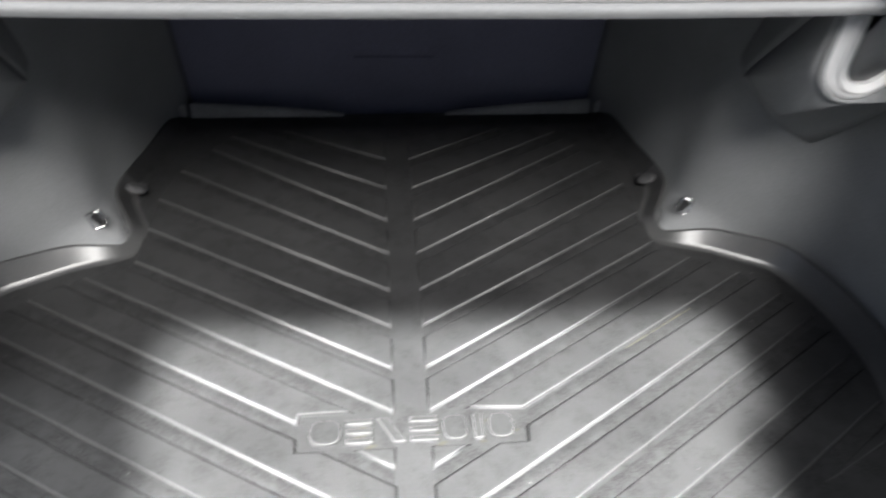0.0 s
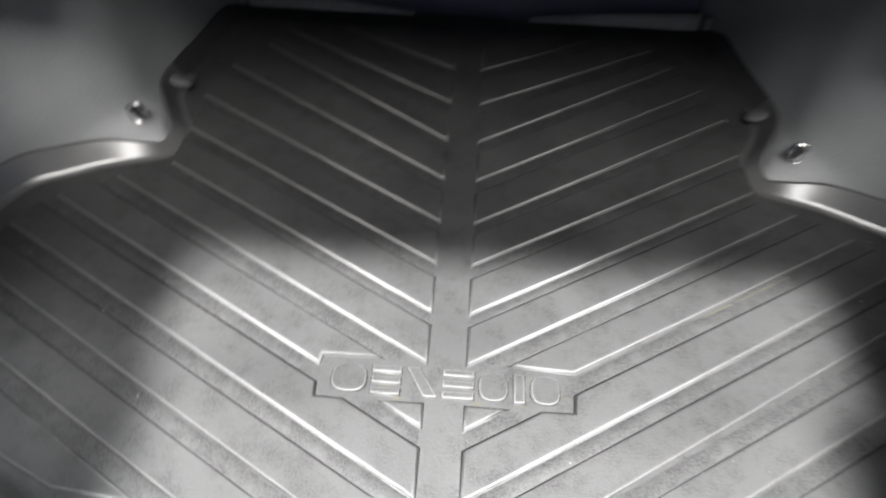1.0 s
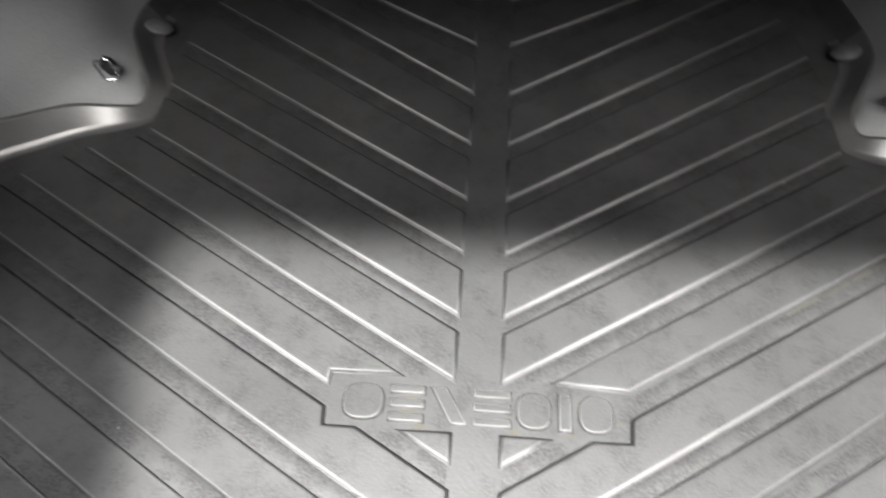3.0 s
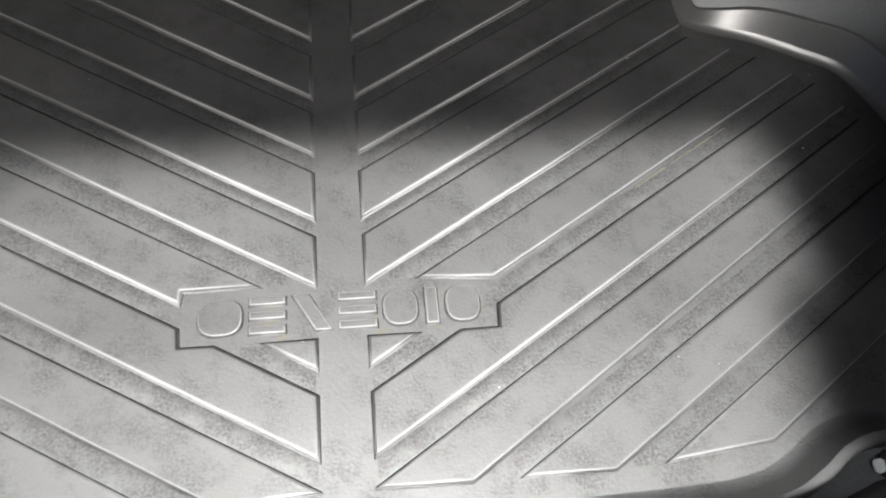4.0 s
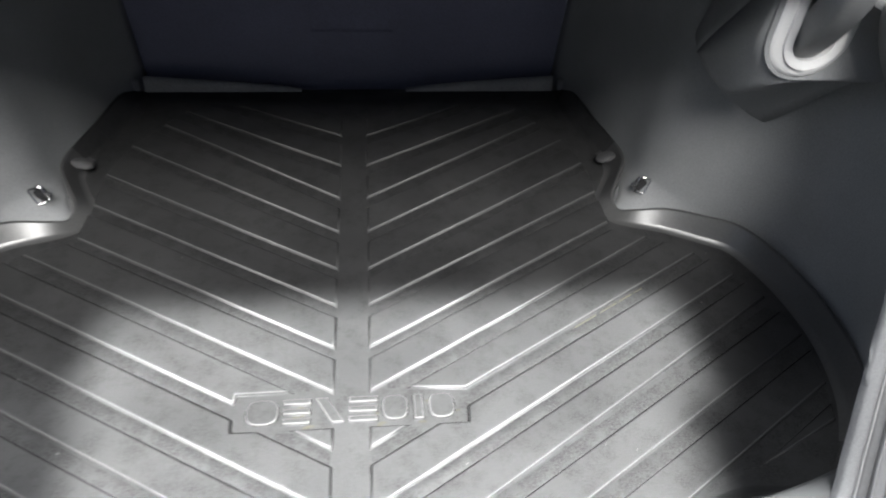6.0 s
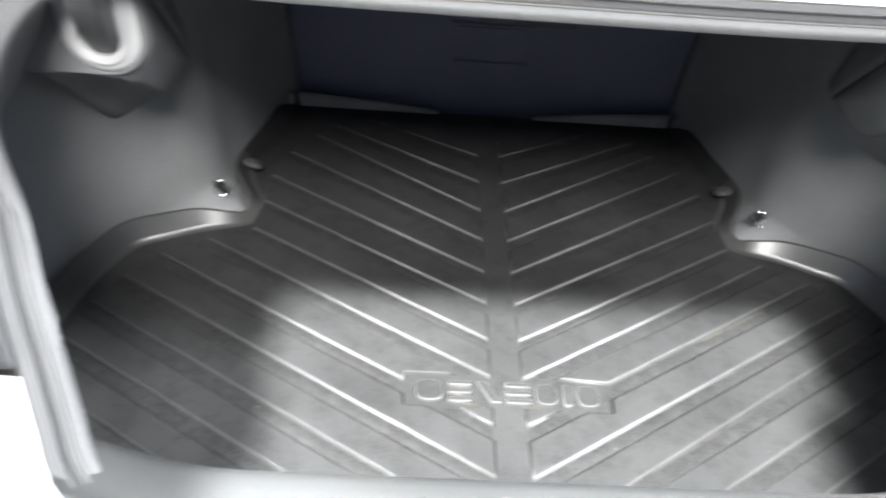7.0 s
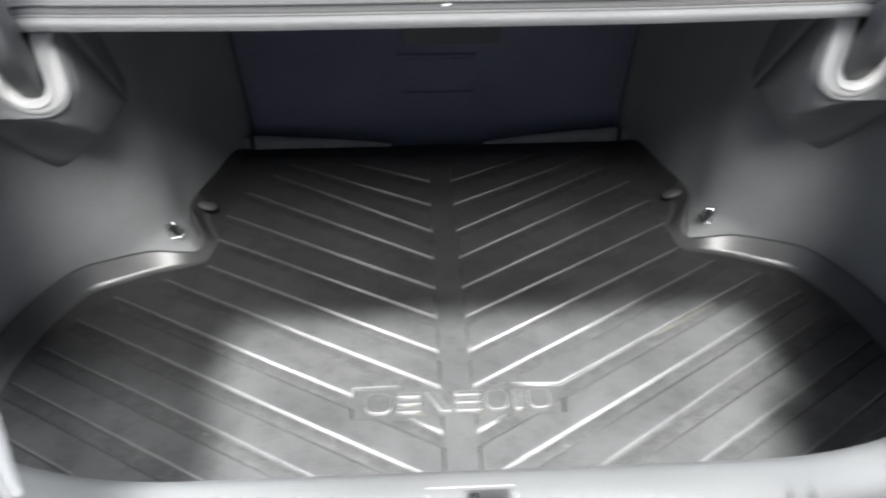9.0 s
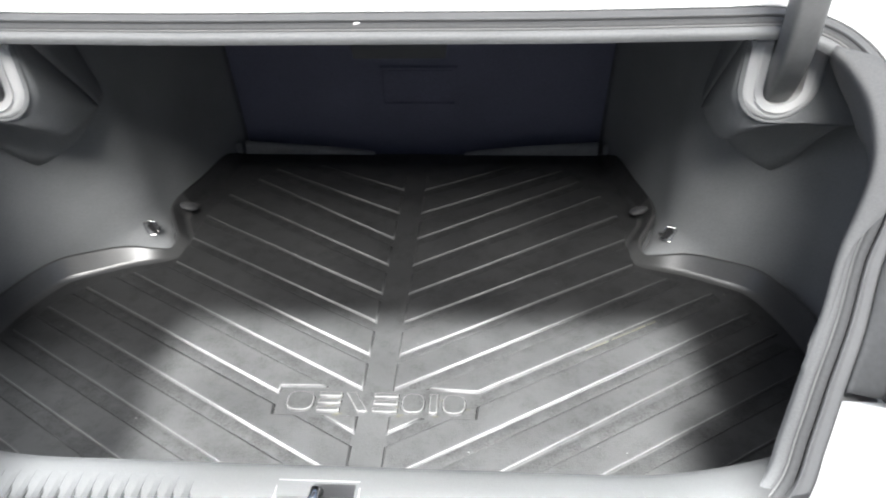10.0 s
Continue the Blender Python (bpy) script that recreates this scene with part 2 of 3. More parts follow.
rim = [Vector((p.x, p.y, rim_z(p.y))) for p in half] + [Vector((-p.x, p.y, rim_z(p.y))) for p in reversed(half[1:-1])]


def rim_offset(low, deck, up):
    """The rim moved outwards in its plane, by low down the sides and by deck along the deck, and lifted by up."""
    n, out = len(rim), []
    for i in range(n):
        t = (rim[(i + 1) % n] - rim[i - 1]).normalized()
        o = RIM_UP.cross(t).normalized()
        w = min(1, max(0, (rim[i].y + 0.10) / 0.16))
        w = w * w * (3 - 2 * w)
        out.append(rim[i] + o * (low + (deck - low) * w) + RIM_UP * up)
    return out


SIGN = 1 if (rim_offset(0.01, 0.01, 0)[len(half) // 2] - rim[len(half) // 2]).x > 0 else -1


def rim_band(steps):
    return [rim_offset(SIGN * a, SIGN * b, u) for a, b, u in steps]


def half_row(row, k0, k1, s):
    """Points k0..k1 of a rim row on the side s."""
    n = len(row)
    return [row[k % n] if s > 0 else row[-k % n] for k in range(k0, k1 + 1)]


def band_faces(rows):
    v, f = grid(rows, True)
    return v, flipped(f, SIGN > 0)


car = thing("car", "white sedan with its trunk lid raised, seen from behind", "car")
v, f = band_faces(rim_band([(-0.0055, 0.0020, -0.010), (-0.0052, 0.0025, -0.003), (-0.004, 0.0040, -0.001), (0.0, 0.0050, 0.0), (0.004, 0.0110, 0.0003), (0.0041, 0.0111, -0.008)]))
me = mesh_of("rim_trim", v, f, BAND_FELT, True)
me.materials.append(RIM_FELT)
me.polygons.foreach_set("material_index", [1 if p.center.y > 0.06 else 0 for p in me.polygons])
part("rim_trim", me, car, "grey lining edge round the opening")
v, f = band_faces(rim_band([(0.0041, 0.0111, -0.003), (0.0042, 0.0113, 0.0012), (0.0047, 0.0118, 0.0022), (0.0055, 0.0128, 0.0022), (0.0059, 0.0133, 0.0012), (0.006, 0.0135, -0.003)]))
part("rim_bead", mesh_of("rim_bead", v, f, BEAD, True), car, "pale bead along the lining edge")
v, f = band_faces(rim_band([(0.006, 0.0135, -0.003), (0.0063, 0.0138, 0.0005), (0.0075, 0.0150, 0.0018), (0.0105, 0.0180, 0.0022), (0.0135, 0.0210, 0.0016), (0.0147, 0.0222, 0.0003), (0.015, 0.0225, -0.003)]))
part("weatherstrip", mesh_of("weatherstrip", v, f, SEAL, True), car, "dark rubber weatherstrip")
v, f = band_faces(rim_band([(0.0168, 0.0243, -0.009), (0.0169, 0.0244, 0.0005), (0.0174, 0.0249, 0.0018), (0.0182, 0.0257, 0.0018), (0.0188, 0.0263, 0.0002), (0.023, 0.0295, -0.0006), (0.0275, 0.0335, -0.0015), (0.031, 0.0370, -0.0028), (0.0315, 0.0375, -0.008)]))
part("rim_flange", mesh_of("rim_flange", v, f, FLANGE, True), car, "pale painted metal flange")
v, f = band_faces(rim_band([(0.0148, 0.0223, -0.003), (0.0152, 0.0227, -0.0045), (0.0166, 0.0241, -0.0045), (0.0170, 0.0245, -0.002)]))
part("rim_groove", mesh_of("rim_groove", v, f, BLACK, True), car, "dark gutter outside the weatherstrip")

# body outside the rim: deck and quarter panels, one sheet each side of the seams
outer = rim_band([(0.0312, 0.0372, -0.0026)])[0]


def body_sheet(name, s, k0, k1, targets, mat, label=""):
    """A curved sheet from the rim's outer edge, points k0..k1 of one half, to a line of targets."""
    base = half_row(outer, k0, k1, s)
    far = spline(targets, k1 - k0 + 1)
    far = [Vector((s * q.x, q.y, q.z)) for q in far]
    rows = []
    for a in range(9):
        w = a / 8
        rows.append([p.lerp(q, w) + Vector((0, 0, 0.012 * math.sin(math.pi * w))) for p, q in zip(base, far)])
    vv, ff = grid(rows)
    ob = part(name, mesh_of(name, vv, flipped(ff, s > 0), mat, True), car, label)
    mod = ob.modifiers.new("thickness", "SOLIDIFY")
    mod.thickness, mod.offset = 0.002, -1
    return ob


for s in (1, -1):
    body_sheet("quarter_panel", s, 0, 48, [(0, 0.36, 0.475), (0.30, 0.36, 0.47), (0.52, 0.34, 0.46), (0.72, 0.24, 0.44), (0.82, 0.10, 0.40), (0.84, -0.06, 0.36)], WHITE)
    base = [Vector((s * 0.513, -0.226, 0.149)), Vector((s * 0.484, -0.176, 0.176))] + half_row(outer, 67, 96, s)
    far = [Vector((s * q.x, q.y, q.z)) for q in spline([(0.86, -0.20, 0.12), (0.85, -0.30, 0.09), (0.76, -0.42, 0.08), (0.58, -0.51, 0.07), (0.30, -0.545, 0.07), (0.0, -0.55, 0.07)], len(base))]
    rows = [[p.lerp(q, w / 8) + Vector((0, 0, 0.008 * min(1, n / 8) * math.sin(math.pi * w / 8))) for n, (p, q) in enumerate(zip(base, far))] for w in range(9)]
    v, f = grid(rows)
    part("rear_bumper", mesh_of("rear_bumper", v, flipped(f, s > 0), WHITE, True), car).modifiers.new("thickness", "SOLIDIFY").thickness = 0.002

# lower bumper and flanks, down to the ground's clearance
skirt = [(-0.84, 0.66, 0.36), (-0.84, -0.06, 0.36), (-0.86, -0.20, 0.12), (-0.85, -0.30, 0.09), (-0.76, -0.42, 0.08), (-0.58, -0.51, 0.07), (-0.30, -0.545, 0.07), (0.0, -0.55, 0.07)]
skirt = spline(skirt, 40)
skirt = skirt + [Vector((-p.x, p.y, p.z)) for p in reversed(skirt[:-1])]
rows = []
for w in np.linspace(0, 1, 8):
    rows.append([Vector((p.x * (1 + 0.03 * math.sin(math.pi * w)), p.y - 0.02 * math.sin(math.pi * w), p.z * (1 - w) - 0.42 * w)) for p in skirt])
v, f = grid(rows)
part("body_skirt", mesh_of("body_skirt", v, f, WHITE, True), car).modifiers.new("thickness", "SOLIDIFY").thickness = 0.003

# lining bands that hang below the rim on both sides, between the hinge covers and the tail lights
for s in (1, -1):
    top = half_row(rim_band([(-0.005, 0.0022, -0.006)])[0], 24, 66, s)
    fade = [min(1, (len(top) - 1 - i) / 14) for i in range(len(top))]
    low = spline([(0.572, 0.140, 0.286), (0.548, 0.11, 0.296), (0.538, 0.07, 0.300), (0.533, 0.03, 0.296), (0.524, 0.0, 0.288), (0.513, -0.02, 0.279), (0.498, -0.047, 0.262), (0.478, -0.083, 0.244), (0.458, -0.108, 0.236)], len(top))
    low = [Vector((s * p.x, p.y, p.z)) for p in low]
    over = [half_row(rim_band([q])[0], 24, 66, s) for q in ((0.000, 0.006, 0.0008), (-0.0035, 0.003, 0.0006), (-0.0058, 0.0015, -0.002))]
    under = [half_row(rim_band([q])[0], 24, 66, s) for q in ((0.000, 0.006, -0.003), (-0.0035, 0.003, -0.003), (-0.005, 0.0022, -0.004))]
    rows = [[b.lerp(a, q) for a, b, q in zip(o, u, fade)] for o, u in zip(over, under)]
    # between the hinge and the tail light the lining laps over the weatherstrip
    lap = [max(0, min(1, i / 5, (30 - i) / 14)) for i in range(len(top))]
    lap = [q * q * (3 - 2 * q) for q in lap]
    wide = [half_row(rim_band([q])[0], 24, 66, s) for q in ((0.0285, 0.0330, -0.001), (0.0275, 0.0320, 0.0028), (0.014, 0.017, 0.0036))]
    rows = [[a.lerp(b, q) for a, b, q in zip(rows[0], w, lap)] for w in wide] + rows
    rows += [[a.lerp(b, w) + Vector((s * -0.007, 0, 0.002)) * math.sin(math.pi * w) for a, b in zip(top, low)] for w in np.linspace(0.08, 1, 9)]
    rows.append([p + Vector((s * 0.012, 0.006, 0.006)) for p in low])
    v, f = grid(rows)
    ob = part("lining_band", mesh_of("lining_band", v, flipped(f, s < 0), BAND_FELT, True), car, "grey felt lining turned in below the rim")
    ob.modifiers.new("thickness", "SOLIDIFY").thickness = 0.002

box("paint_mark", (0.007, 0.003, 0.0015), (-0.006, 0.1150, 0.4235), WHITE, car, 0.0005, (37, 0, 12), "small white paint mark on the seal")

# ---- ground ----
v, f = [(-60, -60, -0.66), (60, -60, -0.66), (60, 60, -0.66), (-60, 60, -0.66)], [(0, 1, 2, 3)]
tagged(new("ground", mesh_of("ground", v, f, CONCRETE)), "pale concrete ground under the car", "ground", kind="structure")

# an unseen wall added behind the camera, tall enough to block the low sky
tagged(new("wall_skyblock", from_bm("wall_skyblock", rounded_box((30, 0.3, 4.1), 0.02), BLOCKER_WALL, pose(0, -3.8, 1.39))), "unseen plain grey wall added behind the car to block low sky", "wall", kind="structure")

# ---- trunk walls, shelf, seat back, floor ----
WALL = [((0.36, 0.665), (0.362, 0.665), (0.395, 0.665, 0.43)), ((0.396, 0.56), (0.400, 0.56), (0.415, 0.56, 0.43)), ((0.411, 0.46), (0.414, 0.47), (0.428, 0.465, 0.43)),
        ((0.420, 0.40), (0.427, 0.405), (0.440, 0.40, 0.43)), ((0.404, 0.352), (0.434, 0.350), (0.452, 0.348, 0.43)), ((0.384, 0.306), (0.456, 0.310), (0.472, 0.307, 0.43)),
        ((0.462, 0.284), (0.492, 0.279), (0.503, 0.277, 0.43)), ((0.536, 0.246), (0.543, 0.243), (0.550, 0.243, 0.43)), ((0.572, 0.190), (0.578, 0.190), (0.590, 0.188, 0.42)),
        ((0.592, 0.10), (0.598, 0.10), (0.605, 0.10, 0.40)), ((0.594, 0.02), (0.598, 0.02), (0.585, 0.04, 0.352)), ((0.576, -0.045), (0.578, -0.045), (0.545, -0.02, 0.30)),
        ((0.55, -0.125), (0.55, -0.125), (0.50, -0.085, 0.25)), ((0.51, -0.19), (0.51, -0.19), (0.46, -0.145, 0.205)), ((0.45, -0.225), (0.45, -0.225), (0.43, -0.19, 0.172)),
        ((0.38, -0.24), (0.38, -0.24), (0.40, -0.225, 0.15))]
for s, side in ((1, "right"), (-1, "left")):
    lo = spline([(s * a[0], a[1], -0.02) for a, m, c in WALL], 91)
    mid = spline([(s * m[0], m[1], 0.022) for a, m, c in WALL], 91)
    hi = spline([(s * c[0], c[1], c[2]) for a, m, c in WALL], 91)
    rows = []
    for w in (0, 0.35, 0.6, 0.8, 0.93):
        rows.append([Vector((a.x + (m.x - a.x) * w, a.y + (m.y - a.y) * w, a.z + (m.z - a.z) * w ** 1.6)) for a, m in zip(lo, mid)])
    for w in np.linspace(0.02, 1, 14):
        rows.append([m.lerp(c, w) + Vector((s * -0.004 * math.sin(math.pi * w), 0, 0)) for m, c in zip(mid, hi)])
    v, f = grid(rows)
    ob = tagged(new("wall_" + side, mesh_of("wall_" + side, v, flipped(f, s > 0), FELT, True)), "grey felt side lining of the trunk over the wheel arch", "wall", kind="structure")
    mod = ob.modifiers.new("thickness", "SOLIDIFY")
    mod.thickness, mod.offset = 0.006, -1

bm = rounded_box((1.3, 0.04, 0.52), 0.006)
tagged(new("wall_front", from_bm("wall_front", bm, SEAT_CLOTH, pose(0, 0.682, 0.20))), "dark navy cloth backing of the rear seat", "wall", kind="structure")
bm = rounded_box((1.22, 0.52, 0.02), 0.004)
tagged(new("ceiling", from_bm("ceiling", bm, SHELF_FELT, pose(0, 0.397, 0.414))), "dark underside of the parcel shelf", "ceiling", kind="structure")
bm = rounded_box((1.24, 0.96, 0.02), 0.004)
tagged(new("floor", from_bm("floor", bm, FLOOR_FELT, pose(0, 0.20, -0.022))), "grey felt trunk floor under the mat", "floor", kind="structure")

# ---- raised trunk lid ----
lid = thing("trunk_lid", "raised trunk lid with a dark lined underside", "trunk lid")
PROF = [(0.24, 0.70), (0.21, 0.78), (0.13, 0.98), (0.05, 1.20), (0.0, 1.31), (-0.06, 1.335), (-0.12, 1.33)]
prof = spline([(0, a, c) for a, c in PROF], 25)
for name, dy, mt in (("lid_lining", 0.0, SHELF_FELT), ("lid_skin", 0.035, WHITE)):
    rows = [[Vector((x, p.y + dy, p.z + dy * 0.6)) for p in prof] for x in np.linspace(-0.62, 0.62, 9)]
    v, f = grid(rows)
    part(name, mesh_of(name, v, f, mt, True), lid).modifiers.new("thickness", "SOLIDIFY").thickness = 0.004

# ---- cargo mat ----
mat_thing = thing("cargo_mat", "black rubber cargo mat with raised chevron panels, dusty", "car mat")
OUT = [(0, -0.212, .02), (0.24, -0.211, .02), (0.31, -0.205, .02), (0.347, -0.190, .019), (0.374, -0.174, .018), (0.405, -0.167, .018), (0.445, -0.169, .02), (0.49, -0.162, .022), (0.525, -0.138, .024), (0.552, -0.095, .025),
       (0.574, -0.035, .026), (0.583, 0.04, .027), (0.575, 0.115, .028), (0.556, 0.178, .029), (0.531, 0.222, .029), (0.490, 0.247, .027), (0.445, 0.270, .022), (0.405, 0.283, .010), (0.383, 0.294, .004),
       (0.380, 0.318, .012), (0.398, 0.353, .02), (0.415, 0.392, .023), (0.414, 0.438, .023), (0.398, 0.505, .022), (0.383, 0.585, .022), (0.372, 0.622, .010), (0.345, 0.628, .004), (0.18, 0.628, .002), (0, 0.628, .002)]
hs = spline(OUT, 145)
line = hs + [Vector((-p.x, p.y, p.z)) for p in reversed(hs[1:-1])]
flat = [(p.x, p.y) for p in line]
h = [max(p.z, 0.002) for p in line]
BASE = -0.003


def ring_at(d, zf):
    return [Vector((q.x, q.y, zf(h[i]))) for i, q in enumerate(inset(flat, d))]


SHEET = BASE - 0.0004
def lip(side_step, front_step):
    """One ring of the lip: a flat facet along the wheel arches, a rounded ridge with a steep inner face along the sill."""
    a, b = ring_at(*side_step), ring_at(*front_step)
    w = [max(0, min(1, (-0.06 - y) / 0.07)) for _, y in flat]
    return [p.lerp(q, k) for p, q, k in zip(a, b, w)]


rows = [lip((-0.003, lambda z: z - 0.016), (-0.003, lambda z: z - 0.018)), lip((-0.0025, lambda z: z - 0.002), (-0.002, lambda z: z - 0.004)), lip((-0.0015, lambda z: z - 0.0003), (-0.0005, lambda z: z - 0.001)),
        lip((0.0, lambda z: z), (0.003, lambda z: z)), lip((0.0025, lambda z: z * 0.94), (0.0072, lambda z: z * 0.92)),
        lip((0.0155, lambda z: z * 0.16 + SHEET * 0.6), (0.0150, lambda z: z * 0.30)), lip((0.019, lambda z: z * 0.05 + SHEET), (0.019, lambda z: z * 0.10 + SHEET)), lip((0.025, lambda z: SHEET), (0.027, lambda z: SHEET))]
v, f = grid(rows, True)
n = len(line)
f.append(tuple(7 * n + k for k in range(n)))
me = mesh_of("mat_sheet", v, f, RUBBER, True)
me.materials.append(RUBBER_LIP)
# arch facets and the sill ridge take the lit colour
me.polygons.foreach_set("material_index", [1 if len(p.vertices) == 4 and (-0.10 < p.center.y < 0.44 or (p.center.y <= -0.10 and p.index // n < 4)) else 0 for p in me.polygons])
me.polygons[len(f) - 1].use_smooth = False
for e in me.edges:
    a, b = e.vertices
    e.use_edge_sharp = a // n == b // n and a // n in (4, 5)
part("mat_sheet", me, mat_thing, "black rubber sheet with an upturned edge")

SLOPE, SPINE = 0.60, 0.0205
TIPS = [(0.501, 0.548), (0.42, 0.472), (0.34, 0.390), (0.266, 0.313), (0.193, 0.240), (0.129, 0.171), (0.062, 0.105), (0.0, 0.041), (-0.070, -0.028), (-0.138, -0.095), (-0.205, -0.163),
        (-0.272, -0.231), (-0.340, -0.299), (-0.408, -0.367), (-0.476, -0.435)]
SLOPES = {1: [0.56, 0.60, 0.68, 0.675, 0.66, 0.63, 0.62] + [0.615] * 8, -1: [0.53, 0.60, 0.69, 0.655, 0.61, 0.60, 0.59, 0.58] + [0.575] * 7}
LOW = [(0.0, -0.166), (0.20, -0.168), (0.25, -0.165), (0.335, -0.156), (0.375, -0.137), (0.43, -0.118), (0.50, -0.103), (0.53, -0.07), (0.545, -0.02), (0.552, 0.05)]
HIGH = [(0.0, 0.592), (0.27, 0.59), (0.30, 0.54), (0.345, 0.47), (0.362, 0.40), (0.364, 0.255), (0.43, 0.228), (0.49, 0.185), (0.53, 0.12), (0.552, 0.05)]


def along(chain, x):
    for (a, b), (c, d) in zip(chain, chain[1:]):
        if a <= x <= c:
            return b + (d - b) * (x - a) / max(c - a, 1e-9)
    return chain[-1][1]


def strip(lo, hi, x0=SPINE, x1=0.552, n=360):
    """The outline, counter-clockwise, of the area between two lines over x, within the mat's flat part."""
    down, up = [], []
    for k in range(n + 1):
        x = x0 + (x1 - x0) * k / n
        a, b = max(lo(x), along(LOW, x)), min(hi(x), along(HIGH, x))
        if b - a > 0.0012:
            down.append((x, a)), up.append((x, b))
        elif down:
            break
    if len(down) < 3:
        return None
    keep = lambda c: [c[0]] + [c[i] for i in range(1, len(c) - 1) if abs((c[i][0] - c[i - 1][0]) * (c[i + 1][1] - c[i][1]) - (c[i][1] - c[i - 1][1]) * (c[i + 1][0] - c[i][0])) > 1e-7] + [c[-1]]
    down, up = keep(down), keep(up)
    if up[0][1] - down[0][1] < 0.003:
        down, up = [(down[0][0], (down[0][1] + up[0][1]) / 2)] + down[1:], up[1:]
    if up[-1][1] - down[-1][1] < 0.003:
        down, up = down[:-1] + [(down[-1][0], (down[-1][1] + up[-1][1]) / 2)], up[:-1]
    poly = down + list(reversed(up))
    tidy = []
    for p in poly:
        if tidy and math.hypot(p[0] - tidy[-1][0], p[1] - tidy[-1][1]) < 0.009:
            q = tidy.pop()
            p = ((p[0] + q[0]) / 2, (p[1] + q[1]) / 2)
        tidy.append(p)
    if len(tidy) > 2 and math.hypot(tidy[0][0] - tidy[-1][0], tidy[0][1] - tidy[-1][1]) < 0.009:
        q = tidy.pop()
        tidy[0] = ((tidy[0][0] + q[0]) / 2, (tidy[0][1] + q[1]) / 2)
    return tidy if len(tidy) > 2 else None


def panel_mesh(poly, top=0.0, low=BASE - 0.0003, bevel=0.0028):
    """A flat panel with a rounded edge; the edge faces come first, the top face last."""
    n = len(poly)
    steps = ((-0.6, 0.0), (-0.22, 0.06), (0.0, 0.18), (0.06, 0.72), (0.26, 0.90), (0.6, 0.98), (1.0, 1.0))
    rows = [[Vector((q.x, q.y, low + (top - low) * z)) for q in inset(poly, bevel * d)] for d, z in steps]
    rows.insert(0, [Vector((q.x, q.y, SHEET - 0.001)) for q in rows[0]])
    vv, ff = grid(rows, True)
    ff.append(tuple(len(steps) * n + k for k in range(n)))
    return vv, ff


def panel(name, verts, faces, pale_below=-0.12, edge_mat=RUBBER_GLINT):
    """A raised panel: highlights coloured into its edges towards the sill, shade into its other creases."""
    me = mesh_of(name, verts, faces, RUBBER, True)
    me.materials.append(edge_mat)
    me.materials.append(CREASE_SHADE)
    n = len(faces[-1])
    slots = [1 if p.normal.y < pale_below and 4 <= k // n <= 5 else 0 for k, p in enumerate(me.polygons)]
    # only the nearer panels get the painted crease shade
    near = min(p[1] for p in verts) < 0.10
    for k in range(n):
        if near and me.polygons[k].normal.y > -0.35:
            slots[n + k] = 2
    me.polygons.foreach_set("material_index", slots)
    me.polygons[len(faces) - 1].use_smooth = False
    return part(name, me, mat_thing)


PLATE = (0.126, -0.050, -0.002)
for side in (1, -1):
    lean_of = SLOPES[side]
    outlines = []
    for (lo, hi), near, far in zip(TIPS, lean_of, lean_of[:1] + lean_of):
        L = lambda x: lo - 0.004 + near * (x - SPINE)
        H = lambda x: hi + far * (x - SPINE)
        if lo == -0.070:
            outlines.append(strip(lambda x: max(L(x), PLATE[2]) if x < PLATE[0] else L(x), H))
            outlines.append(strip(L, lambda x: min(H(x), PLATE[1]), x1=0.12))
        elif lo == -0.138:
            outlines.append(strip(L, lambda x: min(H(x), PLATE[1]) if x < PLATE[0] else H(x)))
        else:
            x0 = SPINE
            while x0 < 0.5 and H(x0) < along(LOW, x0) + 0.0015:
                x0 += 0.002
            outlines.append(strip(L, H, x0=x0))
    for poly in outlines:
        if poly:
            v, f = panel_mesh(poly)
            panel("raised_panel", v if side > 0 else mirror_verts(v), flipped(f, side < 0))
    # crowned channels between the panels
    for (lo, _), (_, hi), lean in zip(TIPS, TIPS[1:], lean_of):
        top_at = lambda x: PLATE[1] - 0.002 if lo == -0.070 and x < 0.131 else 1.0
        low_at = lambda x: PLATE[2] + 0.001 if lo == 0.0 and x < 0.131 else -1.0
        L = lambda x: min(lo - 0.0060 + lean * (x - SPINE), along(HIGH, x), top_at(x))
        H = lambda x: max(hi + 0.0018 + lean * (x - SPINE), along(LOW, x), low_at(x))
        runs = [[]]
        for x in np.linspace(SPINE + 0.001, 0.545, 120):
            if L(x) - H(x) > 0.006:
                runs[-1].append(x)
            elif runs[-1]:
                runs.append([])
        for xs in runs:
            if len(xs) < 4:
                continue
            rows = []
            for x in xs:
                rise = (0.00045 if lo < 0.15 else 0.0002) * min(1, (x - xs[0]) / 0.03, (xs[-1] - x) / 0.06)
                rows.append([Vector((x, H(x) + (L(x) - H(x)) * t, BASE + 0.00015 + rise * (1 - (2 * t - 1) ** 2))) for t in np.linspace(0, 1, 9)])
            v, f = grid(rows)
            part("channel_floor", mesh_of("channel_floor", v if side > 0 else mirror_verts(v), flipped(f, side > 0), RUBBER_CHANNEL, True), mat_thing)

# the flat floors of the spine and of the badge field
for x1, y0, y1, z in ((SPINE - 0.0016, -0.172, 0.600, BASE - 0.00015), (0.131, -0.056, 0.075, BASE - 0.0003)):
    v, f = grid([[Vector((-x1 + 2 * x1 * a, y0 + (y1 - y0) * b / 8, z)) for a in (0, 0.5, 1)] for b in range(9)])
    part("channel_floor", mesh_of("channel_floor", v, flipped(f), RUBBER), mat_thing)

